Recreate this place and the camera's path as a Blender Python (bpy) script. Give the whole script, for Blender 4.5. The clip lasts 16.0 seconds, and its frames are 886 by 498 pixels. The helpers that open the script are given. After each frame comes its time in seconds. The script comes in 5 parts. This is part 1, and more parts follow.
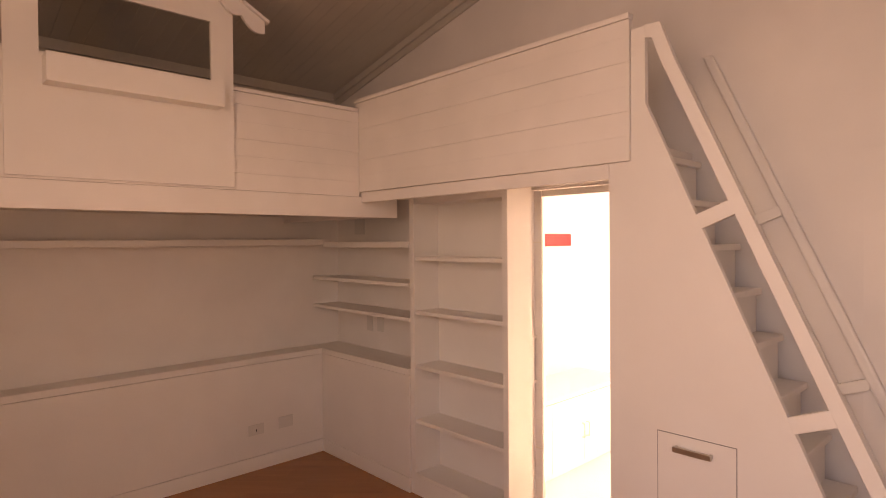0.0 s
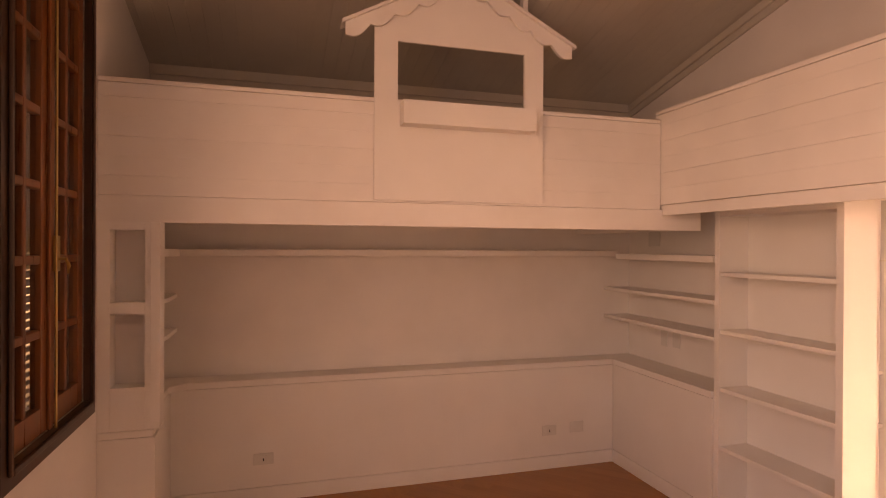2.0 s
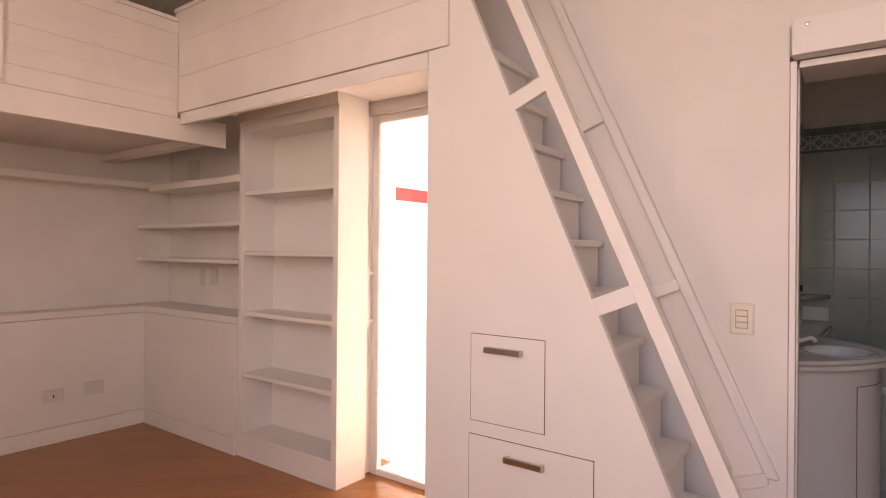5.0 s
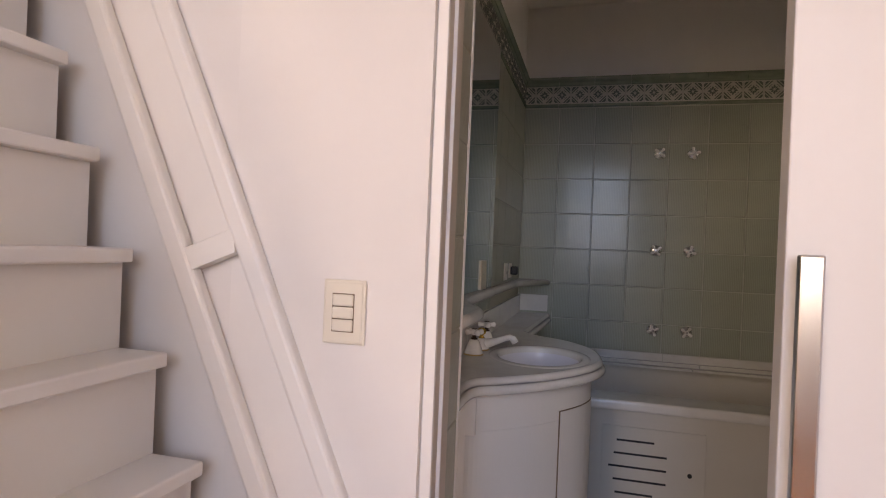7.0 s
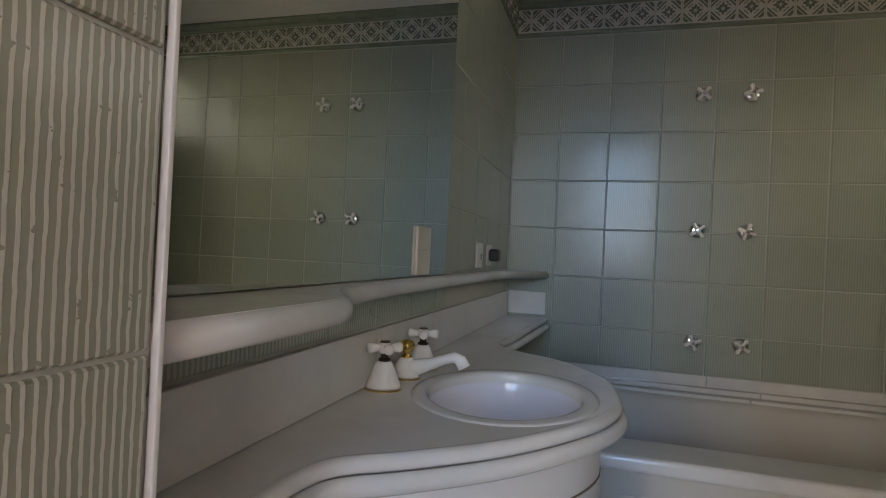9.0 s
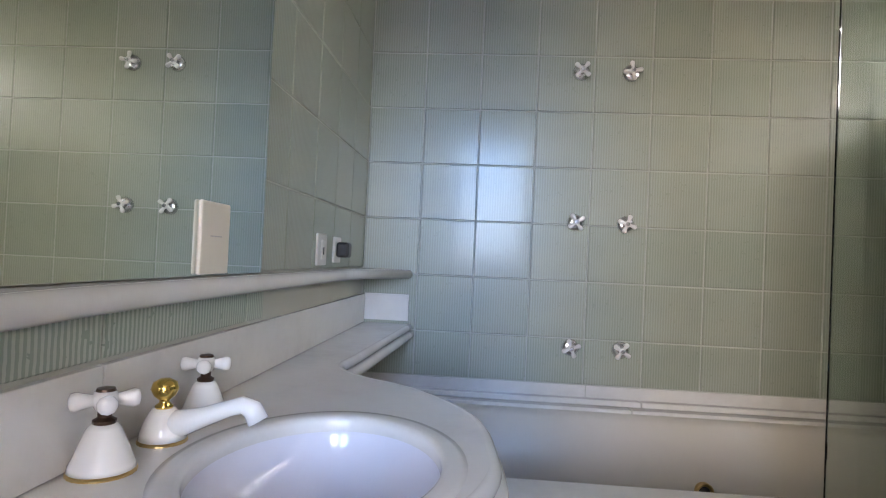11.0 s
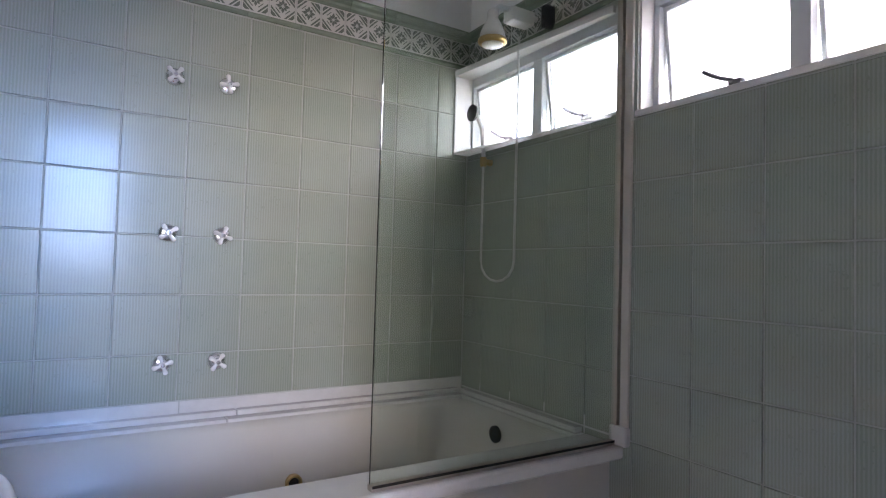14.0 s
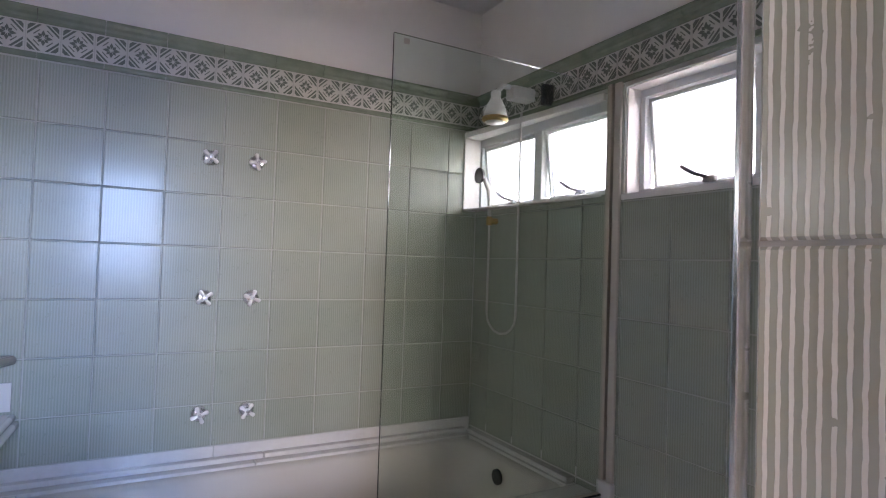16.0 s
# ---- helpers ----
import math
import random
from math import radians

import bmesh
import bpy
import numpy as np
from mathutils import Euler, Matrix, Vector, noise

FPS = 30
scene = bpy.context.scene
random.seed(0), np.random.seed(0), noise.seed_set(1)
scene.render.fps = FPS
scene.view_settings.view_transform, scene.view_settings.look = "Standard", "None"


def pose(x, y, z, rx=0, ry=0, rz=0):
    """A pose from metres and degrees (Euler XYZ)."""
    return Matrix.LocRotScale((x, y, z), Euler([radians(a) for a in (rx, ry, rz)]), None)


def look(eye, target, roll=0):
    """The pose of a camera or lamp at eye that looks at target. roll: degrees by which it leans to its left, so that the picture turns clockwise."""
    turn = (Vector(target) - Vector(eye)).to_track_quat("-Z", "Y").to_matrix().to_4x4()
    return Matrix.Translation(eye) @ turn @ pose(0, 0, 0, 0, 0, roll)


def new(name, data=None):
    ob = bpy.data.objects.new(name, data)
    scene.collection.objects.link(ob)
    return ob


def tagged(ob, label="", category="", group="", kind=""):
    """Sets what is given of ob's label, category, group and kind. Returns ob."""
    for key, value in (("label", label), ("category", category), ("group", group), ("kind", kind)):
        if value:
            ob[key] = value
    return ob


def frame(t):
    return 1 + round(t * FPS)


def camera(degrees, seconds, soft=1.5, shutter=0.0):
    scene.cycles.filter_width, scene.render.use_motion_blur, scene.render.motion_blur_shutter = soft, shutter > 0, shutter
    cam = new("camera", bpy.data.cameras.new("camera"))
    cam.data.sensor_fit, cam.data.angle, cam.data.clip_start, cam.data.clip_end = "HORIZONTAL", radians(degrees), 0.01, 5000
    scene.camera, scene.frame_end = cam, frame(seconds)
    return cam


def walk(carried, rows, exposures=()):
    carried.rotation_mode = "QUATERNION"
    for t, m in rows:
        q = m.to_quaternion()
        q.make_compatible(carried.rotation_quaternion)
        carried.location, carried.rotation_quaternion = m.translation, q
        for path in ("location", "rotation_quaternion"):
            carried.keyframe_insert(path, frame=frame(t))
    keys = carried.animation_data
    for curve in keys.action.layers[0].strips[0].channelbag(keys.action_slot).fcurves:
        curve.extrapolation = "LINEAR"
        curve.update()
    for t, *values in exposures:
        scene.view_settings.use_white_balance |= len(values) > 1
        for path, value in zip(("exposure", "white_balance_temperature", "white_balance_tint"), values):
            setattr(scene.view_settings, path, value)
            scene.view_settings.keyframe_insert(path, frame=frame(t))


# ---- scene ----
cam = camera(75.3, 16.0, 1.1)
PATH = [
    (0, (0.935, 0.076, 1.776), (-0.522, 1.445, 1.748), -0.5),
    (0.5, (0.958, -0.002, 1.776), (-0.713, 1.098, 1.756), -0.3),
    (1, (0.968, -0.057, 1.784), (-0.832, 0.816, 1.769), -0.1),
    (1.5, (0.965, -0.104, 1.814), (-0.909, 0.595, 1.803), 0.1),
    (2, (0.962, -0.141, 1.824), (-0.954, 0.43, 1.817), 0.3),
    (2.5, (0.958, -0.152, 1.821), (-0.979, 0.346, 1.813), 0.6),
    (3, (0.927, -0.138, 1.719), (-1.018, 0.331, 1.71), 0.6),
    (3.5, (0.9, -0.058, 1.521), (-1.045, 0.407, 1.519), 0.6),
    (4, (0.897, 0.08, 1.404), (-0.973, 0.789, 1.404), 0.9),
    (4.5, (0.969, 0.252, 1.338), (-0.573, 1.525, 1.347), 0.8),
    (5, (1.02, 0.493, 1.305), (-0.159, 2.109, 1.311), 0.5),
    (5.2, (1.04, 0.619, 1.304), (-0.04, 2.302, 1.305), 0.4),
    (7.3, (1.098, 2.16, 1.163), (0.618, 4.102, 1.164), 2.4),
    (7.6, (1.107, 2.344, 1.151), (0.639, 4.289, 1.156), 2.3),
    (8, (1.121, 2.57, 1.13), (0.617, 4.506, 1.135), 2.6),
    (8.2, (1.127, 2.649, 1.123), (0.562, 4.567, 1.127), 2.7),
    (10.3, (1.05, 3.182, 1.027), (0.482, 5.1, 1.045), 2.9),
    (10.5, (1.061, 3.227, 1.034), (0.588, 5.17, 1.058), 2.9),
    (11, (1.1, 3.293, 1.065), (0.955, 5.287, 1.099), 2.6),
    (11.5, (1.149, 3.315, 1.088), (1.376, 5.301, 1.135), 2.3),
    (12, (1.176, 3.318, 1.094), (1.708, 5.245, 1.162), 2.1),
    (12.5, (1.177, 3.308, 1.101), (1.919, 5.163, 1.175), 1.9),
    (13, (1.184, 3.289, 1.106), (2.096, 5.068, 1.183), 1.7),
    (13.5, (1.191, 3.251, 1.11), (2.203, 4.975, 1.189), 1.6),
    (14, (1.182, 3.208, 1.113), (2.238, 4.905, 1.188), 1.6),
    (14.5, (1.184, 3.184, 1.114), (2.246, 4.877, 1.183), 1.7),
    (15, (1.158, 3.127, 1.177), (2.245, 4.804, 1.247), 1.7),
    (15.5, (1.124, 3.014, 1.318), (2.217, 4.687, 1.387), 1.7),
    (16, (1.132, 2.988, 1.365), (2.109, 4.732, 1.424), 1.9),
]
EXPOSURES = [(0.0, 1.95, 17000, 48), (1.0, 1.95, 20000, 53), (2.0, 2.05, 25000, 58), (2.5, 2.25, 25000, 56), (3.2, 2.6, 19500, 51), (4.0, 2.58, 15500, 50), (5.0, 2.4, 11200, 39), (7.3, 2.8, 9300, 27), (8.2, 2.85, 8600, 17), (10.3, 4.35, 7700, 19), (12.0, 4.75, 6500, 26), (14.3, 4.8, 6200, 28), (16.0, 4.7, 6450, 30)]
walk(cam, [(t, look(eye, target, roll)) for t, eye, target, roll in PATH], EXPOSURES)

# ---- world, sun, large lights ----
world = bpy.data.worlds.new("world")
scene.world = world
world.use_nodes = True
wn = world.node_tree.nodes
sky = wn.new("ShaderNodeTexSky")
sky.sky_type = "NISHITA"
sky.sun_disc = False
sky.sun_elevation = radians(62)
sky.sun_rotation = radians(283)
wn["Background"].inputs["Strength"].default_value = 0.15
world.node_tree.links.new(sky.outputs["Color"], wn["Background"].inputs["Color"])

sun_data = bpy.data.lights.new("sun", "SUN")
sun_data.energy, sun_data.angle, sun_data.color = 5.0, radians(0.5), (1.0, 0.97, 0.93)
sun = new("sun", sun_data)
sun.matrix_world = look((0, 0, 8), (0.46, -0.10, 8 - 0.88))


def opening_lamp(name, centre, target, width, height, watts, colour):
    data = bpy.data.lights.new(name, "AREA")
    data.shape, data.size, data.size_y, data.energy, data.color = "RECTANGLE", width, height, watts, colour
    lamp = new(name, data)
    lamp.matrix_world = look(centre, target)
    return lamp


# south window out of view, placed by its blue glare on the bathroom tiles
opening_lamp("unseen_south_lamp", (1.15, -1.02, 2.05), (1.15, 2.0, 1.9), 0.9, 1.9, 5.6, (0.17, 0.45, 1.0))
# two added fill lamps in made-up south openings, to brighten the bedroom
opening_lamp("unseen_south_lamp", (-0.10, -1.02, 2.05), (0.3, 2.0, 1.9), 0.9, 1.9, 5.8, (1.0, 0.92, 0.82))
opening_lamp("unseen_south_lamp", (2.35, -1.02, 2.05), (1.9, 2.0, 1.8), 0.8, 1.9, 2.4, (0.95, 0.94, 0.95))


# ---- materials ----
def shader(name, colour, rough=0.5, metal=0.0, spec=0.5):
    m = bpy.data.materials.new(name)
    m.use_nodes = True
    b = m.node_tree.nodes["Principled BSDF"]
    b.inputs["Base Color"].default_value = (*colour, 1)
    b.inputs["Roughness"].default_value = rough
    b.inputs["Metallic"].default_value = metal
    b.inputs["Specular IOR Level"].default_value = spec
    return m, m.node_tree, b


def coords(nt, scale=(1, 1, 1), kind="Object"):
    tc = nt.nodes.new("ShaderNodeTexCoord")
    mp = nt.nodes.new("ShaderNodeMapping")
    mp.inputs["Scale"].default_value = scale
    nt.links.new(tc.outputs[kind], mp.inputs["Vector"])
    return mp.outputs["Vector"]


def noise_tex(nt, vec, scale, detail=4, rough=0.5):
    n = nt.nodes.new("ShaderNodeTexNoise")
    n.inputs["Scale"].default_value, n.inputs["Detail"].default_value, n.inputs["Roughness"].default_value = scale, detail, rough
    nt.links.new(vec, n.inputs["Vector"])
    return n.outputs["Fac"]


def ramp(nt, fac, stops):
    r = nt.nodes.new("ShaderNodeValToRGB")
    el = r.color_ramp.elements
    while len(el) < len(stops):
        el.new(0.5)
    for e, (p, c) in zip(el, stops):
        e.position, e.color = p, (*c, 1)
    nt.links.new(fac, r.inputs["Fac"])
    return r.outputs["Color"]


def maths(nt, op, a, b=None, clamp=False):
    n = nt.nodes.new("ShaderNodeMath")
    n.operation, n.use_clamp = op, clamp
    for i, v in enumerate((a, b)):
        if v is None:
            continue
        if isinstance(v, (int, float)):
            n.inputs[i].default_value = v
        else:
            nt.links.new(v, n.inputs[i])
    return n.outputs["Value"]


def mix(nt, fac, a, b, mode="MIX"):
    n = nt.nodes.new("ShaderNodeMix")
    n.data_type, n.blend_type = "RGBA", mode
    for i, v in ((0, fac), (6, a), (7, b)):
        if isinstance(v, (int, float)):
            n.inputs[i].default_value = v
        elif isinstance(v, tuple):
            n.inputs[i].default_value = (*v, 1)
        else:
            nt.links.new(v, n.inputs[i])
    return n.outputs[2]


def bump(nt, b, height, strength=0.2, distance=0.002):
    n = nt.nodes.new("ShaderNodeBump")
    n.inputs["Strength"].default_value, n.inputs["Distance"].default_value = strength, distance
    nt.links.new(height, n.inputs["Height"])
    nt.links.new(n.outputs["Normal"], b.inputs["Normal"])


def painted(name, colour, rough=0.45, grain=(1, 1, 1), relief=0.12, spread=0.06):
    m, nt, b = shader(name, colour, rough)
    big = noise_tex(nt, coords(nt, (1, 1, 1)), 2.3, 3)
    fine = noise_tex(nt, coords(nt, grain), 60, 5, 0.6)
    lo = tuple(c * (1 - spread) for c in colour)
    hi = tuple(min(1, c * (1 + spread * 0.5)) for c in colour)
    c1 = ramp(nt, big, [(0.3, lo), (0.7, hi)])
    c2 = mix(nt, maths(nt, "MULTIPLY", fine, 0.12), c1, tuple(c * 0.8 for c in colour))
    nt.links.new(c2, b.inputs["Base Color"])
    nt.links.new(maths(nt, "ADD", maths(nt, "MULTIPLY", big, 0.15), rough - 0.07), b.inputs["Roughness"])
    bump(nt, b, fine, relief, 0.001)
    return m


def wood(name, dark, light, rough=0.35, along=1, scale=1.0, vary=0.25):
    m, nt, b = shader(name, light, rough)
    s = [14.0, 14.0, 14.0]
    s[along] = 1.1
    v = coords(nt, tuple(x * scale for x in s))
    info = nt.nodes.new("ShaderNodeObjectInfo")
    add = nt.nodes.new("ShaderNodeVectorMath")
    add.operation = "MULTIPLY_ADD"
    comb = nt.nodes.new("ShaderNodeCombineXYZ")
    for i in range(3):
        nt.links.new(info.outputs["Random"], comb.inputs[i])
    nt.links.new(comb.outputs["Vector"], add.inputs[0])
    add.inputs[1].default_value = (37, 53, 71)
    nt.links.new(v, add.inputs[2])
    g = noise_tex(nt, add.outputs["Vector"], 2.0, 8, 0.65)
    c = ramp(nt, g, [(0.25, dark), (0.75, light)])
    shade = maths(nt, "ADD", maths(nt, "MULTIPLY", info.outputs["Random"], vary), 1 - vary * 0.6)
    comb2 = nt.nodes.new("ShaderNodeCombineXYZ")
    for i in range(3):
        nt.links.new(shade, comb2.inputs[i])
    nt.links.new(mix(nt, 1.0, c, comb2.outputs["Vector"], "MULTIPLY"), b.inputs["Base Color"])
    nt.links.new(maths(nt, "ADD", maths(nt, "MULTIPLY", g, 0.2), rough - 0.1), b.inputs["Roughness"])
    bump(nt, b, g, 0.15, 0.001)
    return m


WALL = painted("wall_paint", (0.80, 0.76, 0.72), 0.7, relief=0.2)
JOINERY = painted("white_lacquered_joinery", (0.80, 0.77, 0.73), 0.42, grain=(1, 1, 1), relief=0.06, spread=0.04)
# joinery white darkened: the shade inside the door opening is put in this colour
JAMBSHADE = painted("jamb_shade_tone", (0.62, 0.54, 0.47), 0.5, relief=0.08)
PLANKW = painted("white_painted_planks", (0.80, 0.76, 0.72), 0.5, grain=(0.6, 0.06, 6), relief=0.35, spread=0.08)
CEIL = painted("ceiling_boards", (0.60, 0.55, 0.48), 0.6, grain=(0.3, 2, 2), relief=0.2)
BATHWALL = painted("bathroom_plaster", (0.85, 0.84, 0.81), 0.75, relief=0.15)
FLOORW = wood("parquet", (0.34, 0.120, 0.031), (0.42, 0.155, 0.042), 0.20, along=0, scale=0.8, vary=0.15)
FLOORGAP = shader("parquet_joint", (0.30, 0.105, 0.028), 0.5)[0]
WINWOOD = wood("varnished_dark_wood", (0.16, 0.046, 0.015), (0.31, 0.100, 0.032), 0.30, along=2, scale=1.2)
FRAMEWOOD = wood("black_brown_wood", (0.022, 0.010, 0.006), (0.075, 0.030, 0.014), 0.38, along=2, scale=1.2)
SHUTTER = wood("shutter_wood", (0.03, 0.012, 0.006), (0.07, 0.028, 0.012), 0.5, along=0)
BRASS = shader("aged_brass", (0.55, 0.38, 0.16), 0.32, 1.0)[0]
GOLD = shader("polished_gold", (0.85, 0.58, 0.16), 0.12, 1.0)[0]
CHROME = shader("chrome", (0.78, 0.78, 0.79), 0.22, 1.0)[0]
NICKEL = shader("brushed_nickel", (0.55, 0.51, 0.47), 0.3, 1.0)[0]
TERRACE = painted("terrace_limewash", (0.88, 0.88, 0.87), 0.7, relief=0.2)
BLACKP = shader("black_plastic", (0.02, 0.02, 0.022), 0.35)[0]
IVORY = painted("ivory_plastic", (0.76, 0.70, 0.59), 0.35, relief=0.02, spread=0.02)
WHITEP = painted("white_plastic", (0.66, 0.64, 0.60), 0.3, relief=0.02, spread=0.02)
REDP = shader("red_sign", (0.55, 0.035, 0.045), 0.5)[0]
TUBP = painted("tub_enamel", (0.60, 0.57, 0.51), 0.32, relief=0.01, spread=0.03)
PORCELAIN = shader("porcelain", (0.82, 0.80, 0.76), 0.08)[0]
BASINP = shader("bluish_porcelain", (0.74, 0.74, 0.80), 0.07)[0]
ALU = shader("champagne_aluminium", (0.52, 0.47, 0.40), 0.38, 0.85)[0]
POSTP = painted("cream_strip_paint", (0.60, 0.56, 0.48), 0.45, relief=0.04)
STEEL = shader("steel_corner_trim", (0.62, 0.62, 0.63), 0.22, 1.0)[0]
DARKHOLE = shader("drain_dark", (0.02, 0.018, 0.015), 0.5)[0]
MIRROR = shader("mirror_silver", (0.80, 0.85, 0.82), 0.012, 1.0)[0]
BACKDROPM = painted("backdrop_grey", (0.36, 0.36, 0.34), 0.8, relief=0.3)
GROUT = painted("grout", (0.50, 0.51, 0.45), 0.85, relief=0.3)
BATHFLOOR = painted("bathroom_floor_tile", (0.76, 0.75, 0.71), 0.35)


def glass_material(name, tint, rough=0.0):
    m, nt, b = shader(name, tint, rough)
    b.inputs["Transmission Weight"].default_value = 1.0
    b.inputs["IOR"].default_value = 1.45
    return m


GLASS = glass_material("clear_glass", (0.88, 0.95, 0.91))
PANEGLASS = glass_material("window_glass", (0.96, 0.97, 0.96))
FROST = glass_material("frosted_glass", (0.97, 0.98, 0.98), 0.55)


def marble(name):
    m, nt, b = shader(name, (0.74, 0.73, 0.69), 0.16)
    v = coords(nt)
    n1 = noise_tex(nt, v, 3.5, 8, 0.65)
    n2 = noise_tex(nt, v, 26, 4)
    c = ramp(nt, n1, [(0.33, (0.62, 0.605, 0.575)), (0.5, (0.71, 0.695, 0.665)), (0.7, (0.76, 0.745, 0.71))])
    nt.links.new(mix(nt, maths(nt, "MULTIPLY", n2, 0.2), c, (0.58, 0.56, 0.52)), b.inputs["Base Color"])
    nt.links.new(maths(nt, "ADD", maths(nt, "MULTIPLY", n2, 0.12), 0.1), b.inputs["Roughness"])
    return m


MARBLE = marble("white_marble")


def ribbed_tile(name, depth, relief, dark, pale, rib_colour=(0.55, 0.55, 0.49), cut=(0.42, 0.62), ragged=0.28, count=112):
    """Glazed sage tile: light hand-drawn ribs one centimetre apart on a greyer ground, wavy and broken."""
    m, nt, b = shader(name, (0.35, 0.42, 0.33), 0.3)
    v = coords(nt)
    info = nt.nodes.new("ShaderNodeObjectInfo")
    sep = nt.nodes.new("ShaderNodeSeparateXYZ")
    nt.links.new(v, sep.inputs[0])
    comb = nt.nodes.new("ShaderNodeCombineXYZ")
    nt.links.new(maths(nt, "MULTIPLY", sep.outputs["X"], 60), comb.inputs[0])
    nt.links.new(maths(nt, "MULTIPLY", sep.outputs["Z"], 70), comb.inputs[2])
    nt.links.new(maths(nt, "MULTIPLY", info.outputs["Random"], 90), comb.inputs[1])
    wob = noise_tex(nt, comb.outputs["Vector"], 1.0, 3)
    ph = maths(nt, "ADD", maths(nt, "MULTIPLY", sep.outputs["X"], count), maths(nt, "MULTIPLY", wob, ragged))
    tri = maths(nt, "MULTIPLY", maths(nt, "ABSOLUTE", maths(nt, "SUBTRACT", maths(nt, "FRACT", ph), 0.5)), 2)
    rib = nt.nodes.new("ShaderNodeMapRange")
    rib.interpolation_type = "SMOOTHSTEP"
    rib.inputs["From Min"].default_value, rib.inputs["From Max"].default_value = cut
    nt.links.new(tri, rib.inputs["Value"])
    breaks = maths(nt, "GREATER_THAN", wob, 0.33)
    ribf = maths(nt, "MULTIPLY", rib.outputs["Result"], breaks)
    big = noise_tex(nt, coords(nt), 7, 3)
    ground = ramp(nt, big, [(0.3, dark), (0.7, pale)])
    tone = ramp(nt, info.outputs["Random"], [(0.0, (0.92, 0.95, 0.92)), (1.0, (1.05, 1.04, 1.02))])
    col = mix(nt, maths(nt, "MULTIPLY", ribf, depth), ground, rib_colour)
    nt.links.new(mix(nt, 1.0, col, tone, "MULTIPLY"), b.inputs["Base Color"])
    nt.links.new(maths(nt, "ADD", maths(nt, "MULTIPLY", big, 0.12), 0.36), b.inputs["Roughness"])
    b.inputs["Specular IOR Level"].default_value = 0.75
    b.inputs["Coat Weight"].default_value = 0.42
    nt.links.new(maths(nt, "ADD", maths(nt, "MULTIPLY", big, 0.08), 0.11), b.inputs["Coat Roughness"])
    bump(nt, b, ribf, relief, 0.0008)
    return m


TILE = ribbed_tile("ribbed_sage_tile", 0.46, 0.26, (0.275, 0.310, 0.245), (0.32, 0.345, 0.275), (0.43, 0.45, 0.385), (0.42, 0.62), 0.42)
TILEDEEP = ribbed_tile("deep_ribbed_sage_tile", 0.95, 0.45, (0.29, 0.30, 0.225), (0.33, 0.335, 0.265), (0.64, 0.63, 0.56), (0.58, 0.68), 0.36, 136)
TILESTRIP = ribbed_tile("pale_green_strip_tile", 0.75, 0.40, (0.26, 0.32, 0.26), (0.30, 0.36, 0.30), (0.52, 0.56, 0.49), (0.45, 0.62), 0.35)


def plain_tile(name):
    m, nt, b = shader(name, (0.30, 0.38, 0.28), 0.2)
    n = noise_tex(nt, coords(nt), 12, 4)
    nt.links.new(ramp(nt, n, [(0.3, (0.22, 0.27, 0.20)), (0.7, (0.29, 0.34, 0.26))]), b.inputs["Base Color"])
    return m


TILEG = plain_tile("green_moulding_tile")
FRIEZEW = painted("frieze_white", (0.62, 0.62, 0.56), 0.3)
FRIEZEG = shader("frieze_green", (0.15, 0.175, 0.14), 0.35)[0]


# ---- building helpers ----
def thing(name, at, label, category, group="", kind=""):
    ob = new(name)
    ob.empty_display_size = 0.05
    ob.location = at
    return tagged(ob, label, category, group, kind)


def part(name, bm, material, parent=None, label="", smooth=False):
    """Links a bmesh given in world metres as one mesh object, under a thing or a part."""
    me = bpy.data.meshes.new(name)
    base = Vector((0, 0, 0))
    p = parent
    while p is not None:
        base = base + p.location
        p = p.parent
    if base.length > 0:
        bmesh.ops.translate(bm, verts=bm.verts, vec=-base)
    bmesh.ops.recalc_face_normals(bm, faces=bm.faces)
    if smooth:
        for f in bm.faces:
            f.smooth = True
    bm.to_mesh(me)
    bm.free()
    me.materials.append(material)
    ob = new(name, me)
    if parent is not None:
        ob.parent = parent
    if label:
        ob["label"] = label
    return ob


def boxes(*spans, bevel=0.0, seg=2):
    """One bmesh of boxes, each (x0, x1, y0, y1, z0, z1)."""
    bm = bmesh.new()
    for x0, x1, y0, y1, z0, z1 in spans:
        m = Matrix.Translation(((x0 + x1) / 2, (y0 + y1) / 2, (z0 + z1) / 2)) @ Matrix.Diagonal((abs(x1 - x0), abs(y1 - y0), abs(z1 - z0), 1))
        bmesh.ops.create_cube(bm, size=1.0, matrix=m)
    if bevel:
        bmesh.ops.bevel(bm, geom=list(bm.edges), offset=bevel, segments=seg, affect="EDGES", profile=0.5)
    return bm


def prism(points, axis, lo, hi, bevel=0.0, seg=2):
    """A polygon in the plane across axis, pulled from lo to hi. Points are the two other coordinates in xyz order."""
    bm = bmesh.new()

    def at(p, d):
        q = list(p)
        q.insert("xyz".index(axis), d)
        return q

    a = [bm.verts.new(at(p, lo)) for p in points]
    c = [bm.verts.new(at(p, hi)) for p in points]
    bm.faces.new(a)
    bm.faces.new(list(reversed(c)))
    n = len(points)
    for i in range(n):
        bm.faces.new((a[i], a[(i + 1) % n], c[(i + 1) % n], c[i]))
    if bevel:
        bmesh.ops.bevel(bm, geom=list(bm.edges), offset=bevel, segments=seg, affect="EDGES", profile=0.5, clamp_overlap=True)
    return bm


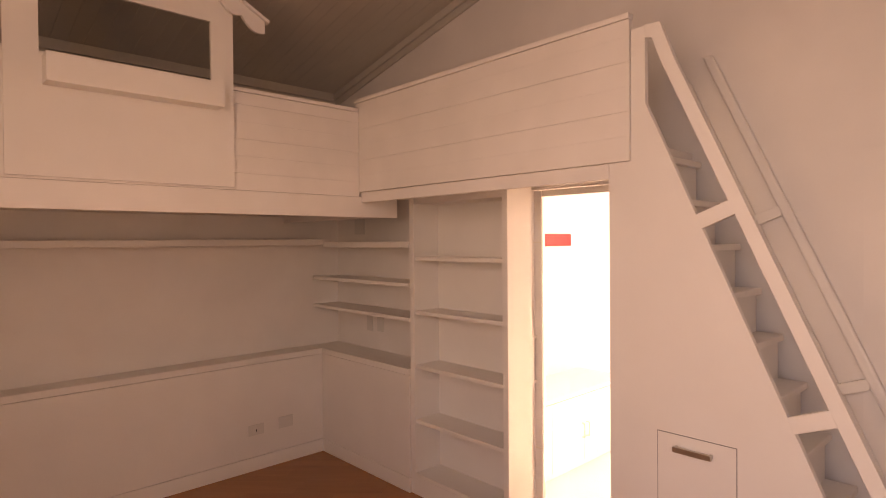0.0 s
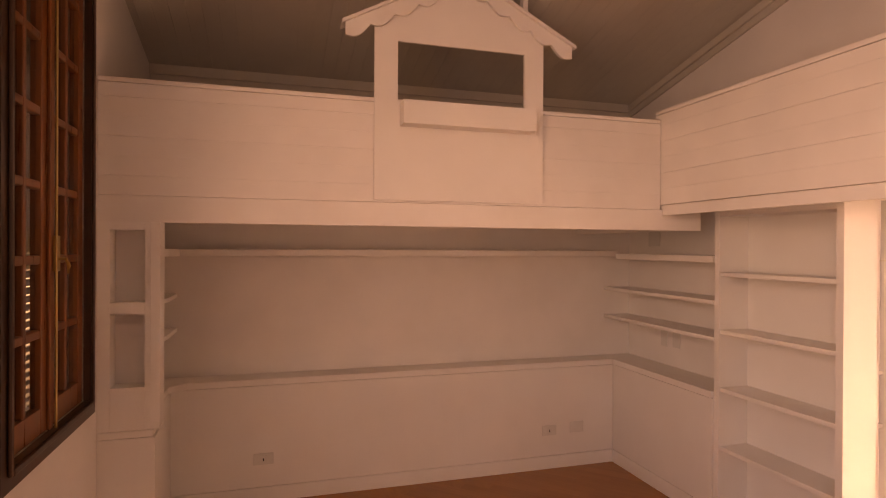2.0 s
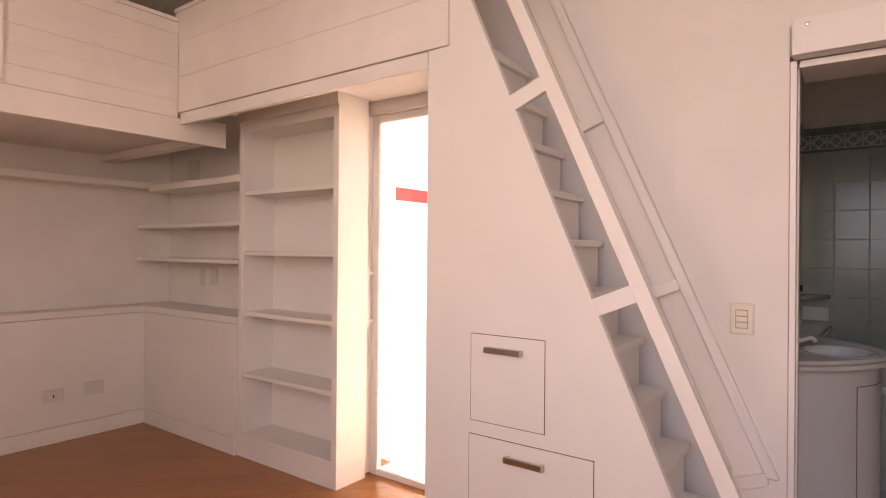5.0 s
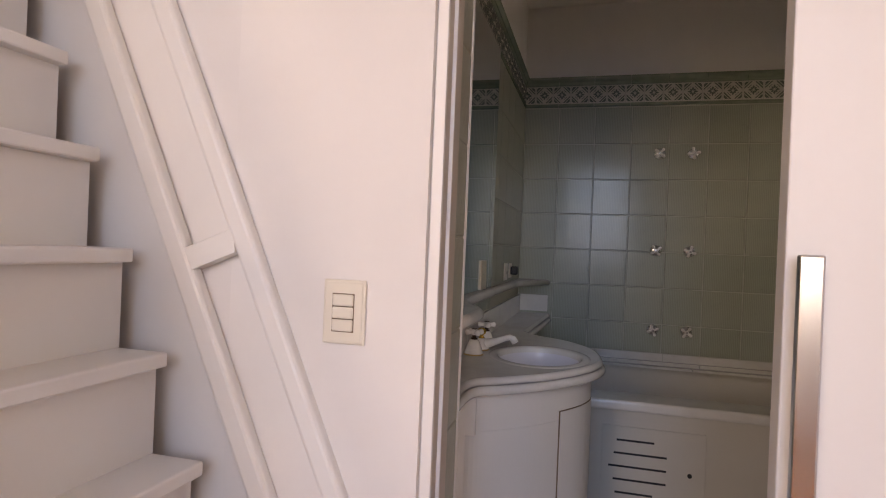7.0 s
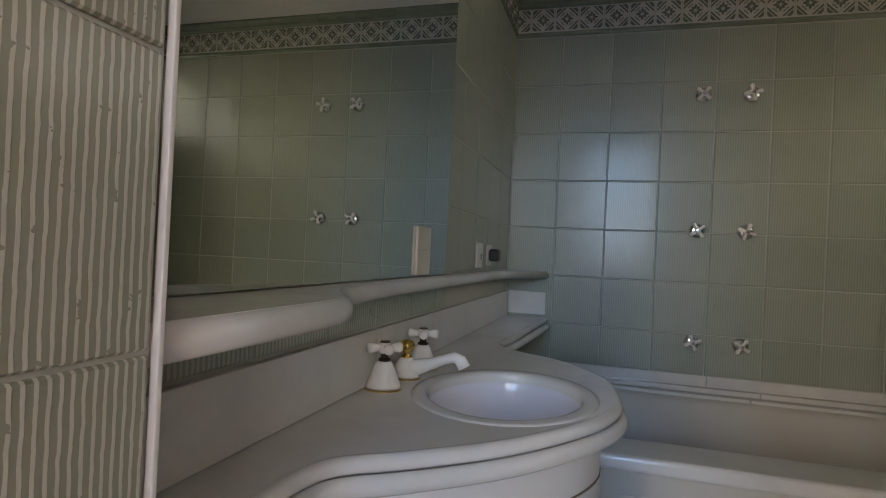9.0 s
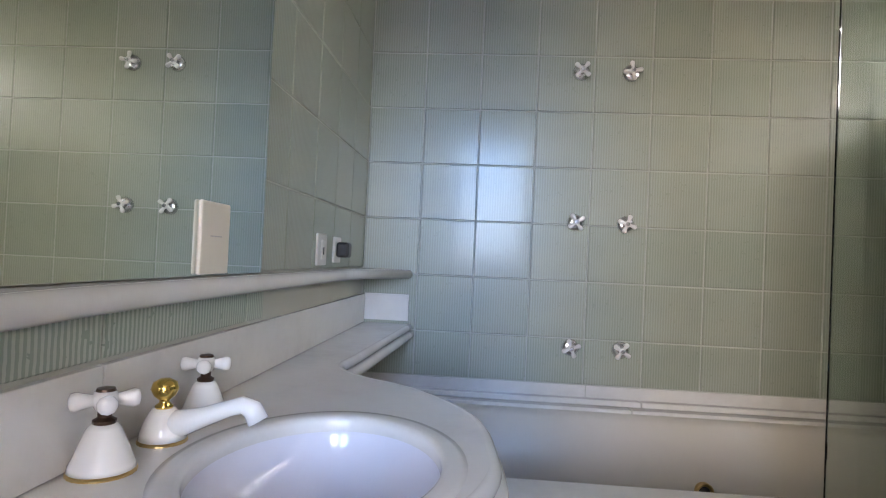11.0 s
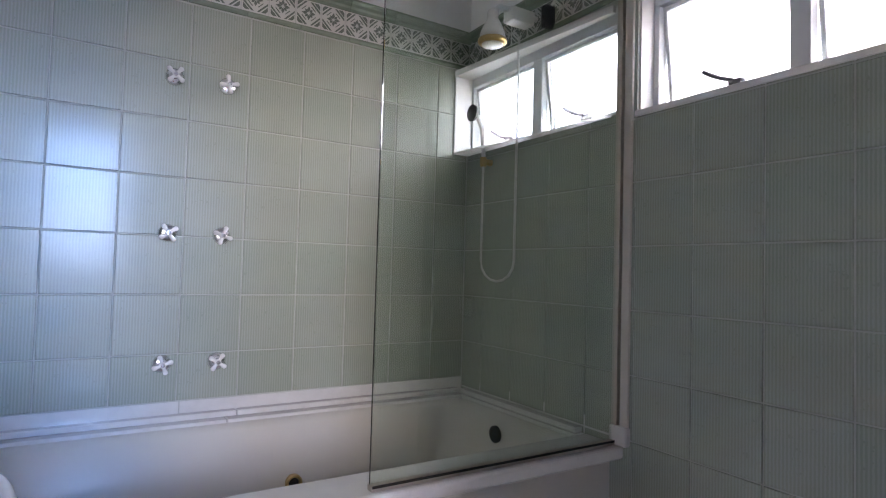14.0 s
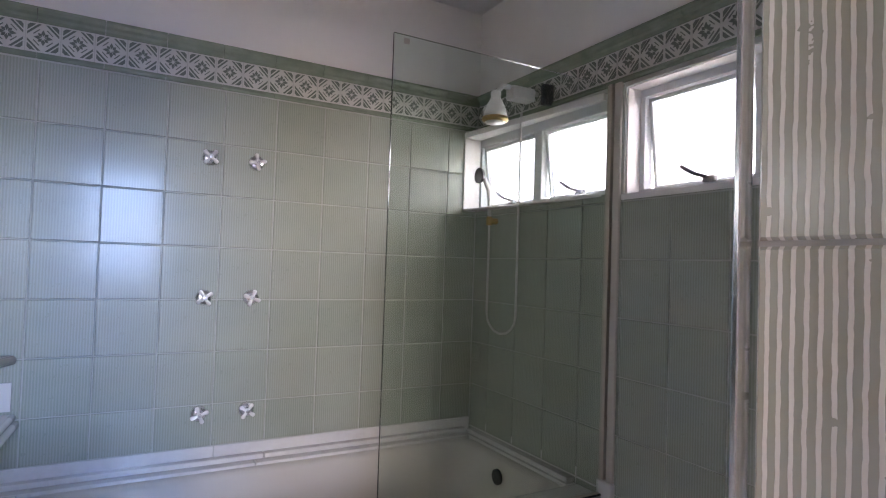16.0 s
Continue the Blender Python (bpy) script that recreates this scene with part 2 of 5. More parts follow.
def wall_with_holes(axis, lo, hi, u0, u1, z0, z1, holes):
    """A wall across axis between lo and hi, along u from u0 to u1, with openings (ua, ub, za, zb) right through it."""
    bm = bmesh.new()
    us = sorted({u0, u1, *[h[0] for h in holes], *[h[1] for h in holes]})
    zs = sorted({z0, z1, *[h[2] for h in holes], *[h[3] for h in holes]})
    us = [u for u in us if u0 <= u <= u1]
    zs = [z for z in zs if z0 <= z <= z1]

    def solid(i, j):
        if not (0 <= i < len(us) - 1 and 0 <= j < len(zs) - 1):
            return False
        u, z = (us[i] + us[i + 1]) / 2, (zs[j] + zs[j + 1]) / 2
        return not any(a < u < b and c < z < d for a, b, c, d in holes)

    cache = {}

    def vert(u, z, d):
        key = (round(u, 4), round(z, 4), d)
        if key not in cache:
            cache[key] = bm.verts.new((d, u, z) if axis == "x" else (u, d, z))
        return cache[key]

    for i in range(len(us) - 1):
        for j in range(len(zs) - 1):
            if not solid(i, j):
                continue
            ua, ub, za, zb = us[i], us[i + 1], zs[j], zs[j + 1]
            for d in (lo, hi):
                bm.faces.new((vert(ua, za, d), vert(ub, za, d), vert(ub, zb, d), vert(ua, zb, d)))
            for di, dj, p, q in ((-1, 0, (ua, za), (ua, zb)), (1, 0, (ub, za), (ub, zb)), (0, -1, (ua, za), (ub, za)), (0, 1, (ua, zb), (ub, zb))):
                if not solid(i + di, j + dj):
                    bm.faces.new((vert(*p, lo), vert(*q, lo), vert(*q, hi), vert(*p, hi)))
    return bm


def tube(points, radius, sides=10, caps=True):
    """A round tube along a line of points; radius may be one number or one for each point."""
    bm = bmesh.new()
    pts = [Vector(p) for p in points]
    rad = radius if isinstance(radius, (list, tuple)) else [radius] * len(pts)
    rings = []
    up = Vector((0.13, 0.21, 0.97))
    for i, p in enumerate(pts):
        d = (pts[min(i + 1, len(pts) - 1)] - pts[max(i - 1, 0)]).normalized()
        s = d.cross(up)
        if s.length < 0.05:
            s = d.cross(Vector((1, 0, 0)))
        s.normalize()
        t = s.cross(d).normalized()
        rings.append([bm.verts.new(p + (s * math.cos(a) + t * math.sin(a)) * rad[i]) for a in [2 * math.pi * k / sides for k in range(sides)]])
    for a, b in zip(rings, rings[1:]):
        for k in range(sides):
            bm.faces.new((a[k], a[(k + 1) % sides], b[(k + 1) % sides], b[k]))
    if caps:
        bm.faces.new(rings[0])
        bm.faces.new(list(reversed(rings[-1])))
    return bm


def lathe(profile, centre, axis="z", sides=24, flip=1, caps=True):
    """A turned body: profile of (radius, distance along the axis) about centre."""
    bm = bmesh.new()
    rings = []
    for r, h in profile:
        ring = []
        for k in range(sides):
            a = 2 * math.pi * k / sides
            u, v, w = r * math.cos(a), r * math.sin(a), h * flip
            q = {"z": (u, v, w), "x": (w, u, v), "y": (u, w, v)}[axis]
            ring.append(bm.verts.new(Vector(centre) + Vector(q)))
        rings.append(ring)
    for a, b in zip(rings, rings[1:]):
        for k in range(sides):
            bm.faces.new((a[k], a[(k + 1) % sides], b[(k + 1) % sides], b[k]))
    if caps:
        bm.faces.new(rings[0])
        bm.faces.new(list(reversed(rings[-1])))
    bmesh.ops.remove_doubles(bm, verts=bm.verts, dist=1e-6)
    return bm


def joined(*bms):
    out = bmesh.new()
    for bm in bms:
        me = bpy.data.meshes.new("tmp")
        bm.to_mesh(me)
        bm.free()
        out.from_mesh(me)
        bpy.data.meshes.remove(me)
    return out


# ---- bedroom shell ----
XW, XE, YS, YN, YB = -3.52, 3.0, -0.97, 2.948, 3.2
RIDGE = 0.6


def ceiling_z(x):
    return 3.165 + 0.231 * ((x if x < RIDGE else 2 * RIDGE - x) + 3.2)


def structure(name, bm, material, label="", smooth=False):
    return tagged(part(name, bm, material, None, "", smooth), label, kind="structure")


structure("wall_north", wall_with_holes("y", YN, 3.05, XW - 0.15, 0.30, 0, 4.4, [(-1.32, -0.385, -0.01, 2.09)]), WALL)
structure("wall_north_east", wall_with_holes("y", YN, YB, 0.30, XE + 0.15, 0, 4.4, [(0.797, 1.475, -0.01, 2.03)]), WALL)
structure("wall_west", wall_with_holes("x", XW - 0.15, XW, YS - 0.15, YN, 0, 4.4, []), WALL)
# openings at x -0.55 and 1.95 are made up, for the fill lamps
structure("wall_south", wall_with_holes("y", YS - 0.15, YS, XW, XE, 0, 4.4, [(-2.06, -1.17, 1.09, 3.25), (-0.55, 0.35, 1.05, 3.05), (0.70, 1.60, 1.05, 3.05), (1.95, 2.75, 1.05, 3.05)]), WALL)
structure("wall_east", wall_with_holes("x", XE, XE + 0.15, YS - 0.15, YN, 0, 4.4, []), WALL)

# board ceiling, sloped up from the west wall to a ridge
bm = bmesh.new()
BOARD = 0.095
for side in (0, 1):
    xa, xb = (XW - 0.15, RIDGE) if side == 0 else (RIDGE, XE + 0.15)
    y = YS - 0.15
    while y < YB:
        y2 = min(y + BOARD - 0.002, YB)
        lo = [(xa, y, ceiling_z(xa)), (xb, y, ceiling_z(xb)), (xb, y2, ceiling_z(xb)), (xa, y2, ceiling_z(xa))]
        v = [bm.verts.new(p) for p in lo] + [bm.verts.new((p[0], p[1], p[2] + 0.012)) for p in lo]
        for f in ((0, 1, 2, 3), (4, 5, 6, 7), (0, 1, 5, 4), (2, 3, 7, 6), (0, 3, 7, 4), (1, 2, 6, 5)):
            bm.faces.new([v[i] for i in f])
        y += BOARD
    q = [(xa, YS - 0.15, ceiling_z(xa) + 0.010), (xb, YS - 0.15, ceiling_z(xb) + 0.010), (xb, YB, ceiling_z(xb) + 0.010), (xa, YB, ceiling_z(xa) + 0.010)]
    v = [bm.verts.new(p) for p in q] + [bm.verts.new((p[0], p[1], p[2] + 0.06)) for p in q]
    for f in ((0, 1, 2, 3), (4, 5, 6, 7), (0, 1, 5, 4), (2, 3, 7, 6), (0, 3, 7, 4), (1, 2, 6, 5)):
        bm.faces.new([v[i] for i in f])
structure("ceiling", bm, CEIL, "sloped ceiling of narrow painted boards")

# cornice along the north and west walls
pts = [(XW, ceiling_z(XW) - 0.10), (RIDGE, ceiling_z(RIDGE) - 0.10), (RIDGE, ceiling_z(RIDGE)), (XW, ceiling_z(XW))]
structure("trim_north", prism(pts, "y", YN - 0.022, YN, 0.004), CEIL)
pts = [(XW, ceiling_z(XW) - 0.055), (RIDGE, ceiling_z(RIDGE) - 0.055), (RIDGE, ceiling_z(RIDGE)), (XW, ceiling_z(XW))]
structure("trim_north_upper", prism(pts, "y", YN - 0.045, YN - 0.024, 0.004), CEIL)
structure("trim_west", boxes((XW, XW + 0.022, YS, YN, 2.97, 3.08), (XW + 0.003, XW + 0.045, YS, YN - 0.05, 3.03, 3.10), bevel=0.003), CEIL)


# ---- built-in bed alcove under the loft ----
XF, XD, YD, YSD = -2.242, -3.32, 2.655, -0.80
head = thing("ledge_panel", (XD, 0.9, 0), "low white lacquered wall panel with a ledge round the bed alcove", "wall panel")
part("front_panel", boxes((XD - 0.02, XD, YSD, YD, 0.108, 0.828), bevel=0.0015), JOINERY, head)
part("side_panel", boxes((XD, -2.17, YD, YD + 0.02, 0.108, 0.828), bevel=0.0015), JOINERY, head)
part("side_panel", boxes((XD, -2.30, YSD - 0.02, YSD, 0.108, 0.828), bevel=0.0015), JOINERY, head)
part("baseboard", boxes((XD - 0.02, XD + 0.004, YSD, YD, 0, 0.105), bevel=0.002), JOINERY, head)
part("baseboard", boxes((XD + 0.006, -2.17, YD - 0.004, YD + 0.02, 0, 0.105), bevel=0.002), JOINERY, head)
part("baseboard", boxes((XD + 0.006, -2.30, YSD - 0.02, YSD + 0.004, 0, 0.105), bevel=0.002), JOINERY, head)
part("ledge", boxes((XW + 0.002, XD + 0.006, YS + 0.17, YD, 0.832, 0.877), bevel=0.003), JOINERY, head)
part("ledge", boxes((XW + 0.002, -2.17, YD + 0.002 - 0.008, YN - 0.002, 0.832, 0.8765), bevel=0.003), JOINERY, head)
part("ledge", prism([(XW + 0.002, YS + 0.002), (-2.38, YS + 0.002), (-2.38, YSD - 0.03), (-2.45, YSD), (XD + 0.1, YSD), (XD + 0.006, YSD + 0.10), (XW + 0.002, YSD + 0.10)], "z", 0.833, 0.8775, 0.003), JOINERY, head)


def alcove_shelf(pts, top, thick):
    cx = sum(p[0] for p in pts) / len(pts)
    cy = sum(p[1] for p in pts) / len(pts)
    t = thing("wall_shelf", (cx, cy, top - thick), "white lacquered wall shelf in the bed alcove", "shelf", "alcove shelves")
    part("board", prism(pts, "z", top - thick, top, 0.003), JOINERY, t)


alcove_shelf([(XW + 0.001, YS + 0.17), (XD, YSD + 0.056), (XD, YD + 0.04), (XW + 0.001, YD + 0.04)], 1.80, 0.048)
alcove_shelf([(XD + 0.004, YD + 0.02), (-2.17, YD + 0.0), (-2.17, YN - 0.001), (XD + 0.004, YN - 0.001)], 1.775, 0.045)
for top in (1.480, 1.236):
    alcove_shelf([(XW + 0.001, YD + 0.035), (-2.17, YD + 0.006), (-2.17, YN - 0.001), (XW + 0.001, YN - 0.001)], top, 0.027)
alcove_shelf([(XW + 0.001, YS + 0.001), (-2.38, YS + 0.001), (-2.38, YSD - 0.05), (XD + 0.1, YSD), (XD, YSD + 0.055), (XW + 0.001, YS + 0.166)], 1.80, 0.048)
for top in (1.480, 1.236):
    alcove_shelf([(XW + 0.001, YS + 0.001), (-2.38, YS + 0.001), (-2.38, YSD - 0.05), (-3.2, YSD + 0.01), (XW + 0.001, YSD + 0.01)], top, 0.027)

# niche column carrying the loft beside the window
NX = XF
col = thing("niche_column", (NX - 0.06, -0.83, 0), "white lacquered column with two open niches under the loft", "column")
part("body", boxes((NX - 0.13, NX - 0.112, YS + 0.002, -0.685, 0.86, 1.943), bevel=0.001), JOINERY, col)
bmc = boxes((NX - 0.11, NX, YS + 0.002, -0.912, 0.894, 1.943), (NX - 0.11, NX, -0.754, -0.687, 0.894, 1.943), (NX - 0.11, NX, -0.911, -0.755, 0.894, 1.109), (NX - 0.11, NX, -0.911, -0.755, 1.478, 1.536), (NX - 0.11, NX, -0.911, -0.755, 1.902, 1.943))
part("niche_frame", bmc, JOINERY, col)
part("stile", boxes((NX - 0.10, NX + 0.006, -0.728, -0.683, 0.93, 1.943), bevel=0.002), JOINERY, col)
part("lower_panel", boxes((NX - 0.13, NX + 0.002, YS + 0.002, -0.705, 0.0, 0.855), bevel=0.002), JOINERY, col)
part("moulding", boxes((NX - 0.13, NX + 0.005, YS + 0.002, -0.715, 0.857, 0.892), bevel=0.004), JOINERY, col)

# ---- loft over the alcove ----
loft = thing("loft", (-2.9, 0.9, 1.93), "white painted plank loft with a parapet above the bed alcove", "loft")
part("deck", boxes((XW + 0.002, XF - 0.03, YS + 0.002, 2.60, 1.99, 2.07)), PLANKW, loft)
part("rim_board", boxes((XF - 0.028, XF, YS + 0.002, 2.62, 1.94, 2.074), bevel=0.002), PLANKW, loft)
z = 2.076
k = 0
while z < 2.62:
    h = min(0.098, 2.636 - z)
    part("plank", boxes((XF - 0.026, XF - 0.002 + 0.002 * (k % 2), YS + 0.002, 2.30, z, z + h - 0.0005), bevel=0.0008, seg=1), PLANKW, loft)
    z += 0.098
    k += 1
part("top_rail", boxes((XF - 0.035, XF + 0.004, YS + 0.002, 2.298, 2.638, 2.662), bevel=0.003), PLANKW, loft)
part("joist", boxes((XW + 0.002, XF - 0.03, 2.42, 2.50, 1.94, 1.988)), PLANKW, loft)

# ---- loft over the balcony door ----
YF = 2.302
loft2 = thing("loft", (-1.2, 2.6, 2.03), "white painted plank loft bridge above the balcony door", "loft")
part("deck", boxes((-2.27, -0.30, YF + 0.03, YN - 0.002, 2.165, 2.20)), PLANKW, loft2)
z = 2.107
for k in range(6):
    h = 0.104
    part("plank", boxes((-2.285, -0.287, YF + 0.002 * (k % 2), YF + 0.026, z, min(z + h - 0.0005, 2.70)), bevel=0.0008, seg=1), PLANKW, loft2)
    z += h
    if z > 2.69:
        break
part("top_rail", boxes((-2.29, -0.287, YF - 0.004, YF + 0.035, 2.702, 2.727), bevel=0.003), PLANKW, loft2)
part("rim_board", boxes((-2.24, -0.392, YF + 0.012, YF + 0.04, 2.037, 2.104), bevel=0.002), PLANKW, loft2)
part("end_rail", boxes((-2.285, -2.262, YF + 0.03, YF + 0.33, 1.945, 2.10), bevel=0.002), PLANKW, loft2)

# ---- play house front on the loft ----
HX = -2.222
house = thing("play_house_front", (HX, 0.92, 2.09), "white wooden play house facade with scalloped gable on the loft", "play house")
HY0, HY1, HAP = 0.404, 1.44, 0.93


def roof_z(y):
    return 3.395 - 0.52 * abs(y - HAP)


wall_pts = [[(HY0, 2.088), (HY1, 2.088), (HY1, 2.647), (HY0, 2.647)], [(HY0, 2.647), (0.537, 2.647), (0.537, 2.985), (HY0, 2.985)], [(1.316, 2.647), (HY1, 2.647), (HY1, 2.985), (1.316, 2.985)], [(HY0, 2.985), (HY1, 2.985), (HY1, roof_z(HY1) - 0.06), (HAP, roof_z(HAP) - 0.03), (HY0, roof_z(HY0) - 0.06)]]
part("facade", joined(*[prism(p, "x", HX - 0.018, HX) for p in wall_pts]), JOINERY, house)
part("window_box", boxes((HX, HX + 0.105, 0.549, 1.345, 2.505, 2.52), (HX + 0.09, HX + 0.105, 0.549, 1.345, 2.52, 2.635), (HX, HX + 0.09, 0.549, 0.564, 2.52, 2.635), (HX, HX + 0.09, 1.330, 1.345, 2.52, 2.635)), JOINERY, house)
for s in (-1, 1):
    rake = []
    n = 60
    length = 0.69
    for i in range(n + 1):
        d = length * i / n
        rake.append((HAP + s * d, roof_z(HAP + s * d) + 0.015))
    for i in range(n, -1, -1):
        d = length * i / n
        drop = 0.052 + 0.034 * abs(math.sin(math.pi * d / 0.138))
        rake.append((HAP + s * d, roof_z(HAP + s * d) - drop))
    part("bargeboard", prism(rake, "x", HX + 0.004, HX + 0.024), JOINERY, house, "scalloped bargeboard")
    a, b = HAP, HAP + s * 0.71
    part("roof_slope", prism([(a, roof_z(a) + 0.016), (b, roof_z(b) + 0.016), (b, roof_z(b) + 0.034), (a, roof_z(a) + 0.034)], "x", HX - 0.08, HX + 0.045, 0.002), JOINERY, house)
part("chimney", boxes((HX - 0.07, HX - 0.02, 1.315, 1.345, 3.22, 3.40), (HX - 0.075, HX - 0.015, 1.36, 1.42, 3.10, 3.19)), JOINERY, house)

# ---- bookcase ----
bx0, bx1, byf, byb = -2.166, -1.27, 2.668, 2.90
bc = thing("bookcase", (-1.72, 2.8, 0), "tall white lacquered bookcase with empty open shelves", "bookcase")
part("side", boxes((bx0, bx0 + 0.042, byf, byb + 0.04, 0.125, 2.163), bevel=0.0015), JOINERY, bc)
part("side", boxes((bx1 - 0.042, bx1, byf, byb, 0.125, 2.163), bevel=0.0015), JOINERY, bc)
part("top", boxes((bx0 + 0.043, bx1 - 0.043, byf + 0.002, byb, 2.034, 2.163), bevel=0.0015), JOINERY, bc)
part("top_strip", boxes((bx0 - 0.01, bx1 + 0.004, byf - 0.012, byf - 0.001, 2.095, 2.163), bevel=0.002), JOINERY, bc)
part("bottom", boxes((bx0 + 0.043, bx1 - 0.043, byf + 0.002, byb, 0.125, 0.152), bevel=0.0015), JOINERY, bc)
part("back", boxes((bx0 + 0.043, bx1 - 0.043, byb, byb + 0.012, 0.125, 2.163)), JOINERY, bc)
part("plinth", boxes((bx0 - 0.003, bx1 - 0.004, byf + 0.004, byb, 0.0, 0.123)), JOINERY, bc)
for z in (1.667, 1.291, 0.912, 0.528):
    part("shelf", boxes((bx0 + 0.043, bx1 - 0.043, byf + 0.008, byb - 0.001, z - 0.026, z), bevel=0.002), JOINERY, bc)

# ---- stair ----
SY = 2.315
stair = thing("loft_stair", (0.2, 2.6, 0), "steep white wooden stair with drawers and rails up to the loft", "stair")


def dx(z):
    return -0.163 + (2.206 - z) * 0.4386


def ro(z):
    return 0.107 + (2.034 - z) * 0.447


def ri(z):
    return ro(z) - 0.055


part("side_panel", prism([(-0.39, 0.0), (-0.39, 2.105), (-0.285, 2.105), (-0.285, 2.655), (-0.223, 2.655), (-0.223, 2.335), (dx(2.22), 2.22), (dx(0), 0.0)], "y", SY, SY + 0.025, 0.001), JOINERY, stair)
part("handrail", prism([(-0.222, 2.66), (-0.158, 2.655), (ro(2.5), 2.5), (ro(0.0), 0.0), (ri(0.0), 0.0), (ri(2.5), 2.5), (-0.190, 2.60), (-0.222, 2.605)], "y", SY - 0.004, SY + 0.024, 0.003), JOINERY, stair)
for z in (1.868, 1.148, 0.430):
    part("crossbar", prism([(dx(z - 0.05) - 0.004, z - 0.055), (ri(z) + 0.01, z + 0.002), (ri(z + 0.05) + 0.01, z + 0.056), (dx(z) - 0.004, z)], "y", SY - 0.002, SY + 0.022, 0.002), JOINERY, stair)
for k in range(11):
    zt, nx = 2.145 - 0.198 * k, -0.235 + 0.0895 * k
    part("tread", boxes((nx - 0.17, nx, SY + 0.026, YN - 0.05, zt - 0.028, zt), bevel=0.004), JOINERY, stair)
    part("riser", boxes((nx - 0.040, nx - 0.026, SY + 0.026, YN - 0.05, max(zt - 0.198, 0), zt - 0.0285)), JOINERY, stair)
part("end_panel", boxes((-0.39, -0.372, SY + 0.026, YN - 0.001, 0.0, 2.16)), JOINERY, stair)
# frame on the wall behind
wr = -0.022


def band(off0, off1, za, zb, name):
    part(name, prism([(ro(za) + wr + off0, za), (ro(za) + wr + off1, za), (ro(zb) + wr + off1, zb), (ro(zb) + wr + off0, zb)], "y", YN - 0.034, YN - 0.001, 0.010, 3), JOINERY, stair)


band(-0.048, 0.0, 0.47, 2.66, "wall_rail")
band(-0.212, -0.158, 0.47, 2.55, "wall_rail")
for z in (1.90, 1.18, 0.47):
    part("wall_crossbar", prism([(ro(z) + wr - 0.165, z - 0.075), (ro(z) + wr - 0.04, z - 0.025), (ro(z) + wr - 0.04, z + 0.025), (ro(z) + wr - 0.165, z - 0.025)], "y", YN - 0.032, YN - 0.002, 0.002), JOINERY, stair)


def drawer(x0, x1, z0, z1, hx0, hx1, hz):
    d = part("drawer_front", boxes((x0, x1, SY - 0.0025, SY - 0.0005, z0, z1), bevel=0.0008, seg=1), JOINERY, stair)
    g = 0.0025
    part("shadow_gap", boxes((x0 - g, x1 + g, SY - 0.0004, SY + 0.002, z0 - g, z0), (x0 - g, x1 + g, SY - 0.0004, SY + 0.002, z1, z1 + g), (x0 - g, x0, SY - 0.0004, SY + 0.002, z0, z1), (x1, x1 + g, SY - 0.0004, SY + 0.002, z0, z1)), DARKHOLE, d, "dark gap round the drawer")
    part("handle", boxes((hx0, hx1, SY - 0.032, SY - 0.018, hz - 0.011, hz + 0.011), (hx0 + 0.002, hx0 + 0.014, SY - 0.02, SY - 0.002, hz - 0.009, hz + 0.009), (hx1 - 0.014, hx1 - 0.002, SY - 0.02, SY - 0.002, hz - 0.009, hz + 0.009), bevel=0.002), NICKEL, d, "brushed metal bar handle")


drawer(-0.172, 0.132, 0.670, 0.994, -0.100, 0.050, 0.943)
drawer(-0.178, 0.311, 0.280, 0.615, -0.015, 0.136, 0.558)

# ---- dark wooden window with closed shutters ----
WY = YS
win = thing("window", (-1.615, WY, 1.05), "dark varnished wooden casement window with small panes, closed", "window")
wx0, wx1, wz0, wz1 = -2.11, -1.12, 1.035, 3.30
part("frame", joined(prism([(wx0, wz0), (wx1, wz0), (wx1 - 0.07, wz0 + 0.07), (wx0 + 0.07, wz0 + 0.07)], "y", WY, WY + 0.030), prism([(wx0, wz1), (wx1, wz1), (wx1 - 0.07, wz1 - 0.07), (wx0 + 0.07, wz1 - 0.07)], "y", WY, WY + 0.030), prism([(wx0, wz0), (wx0 + 0.07, wz0 + 0.07), (wx0 + 0.07, wz1 - 0.07), (wx0, wz1)], "y", WY, WY + 0.030), prism([(wx1, wz0), (wx1 - 0.07, wz0 + 0.07), (wx1 - 0.07, wz1 - 0.07), (wx1, wz1)], "y", WY, WY + 0.030)), FRAMEWOOD, win)
part("frame_bead", boxes((wx0 + 0.045, wx0 + 0.068, WY + 0.031, WY + 0.043, wz0 + 0.05, wz1 - 0.05), (wx1 - 0.068, wx1 - 0.045, WY + 0.031, WY + 0.043, wz0 + 0.05, wz1 - 0.05), (wx0 + 0.07, wx1 - 0.07, WY + 0.031, WY + 0.043, wz0 + 0.045, wz0 + 0.068), bevel=0.004), FRAMEWOOD, win)


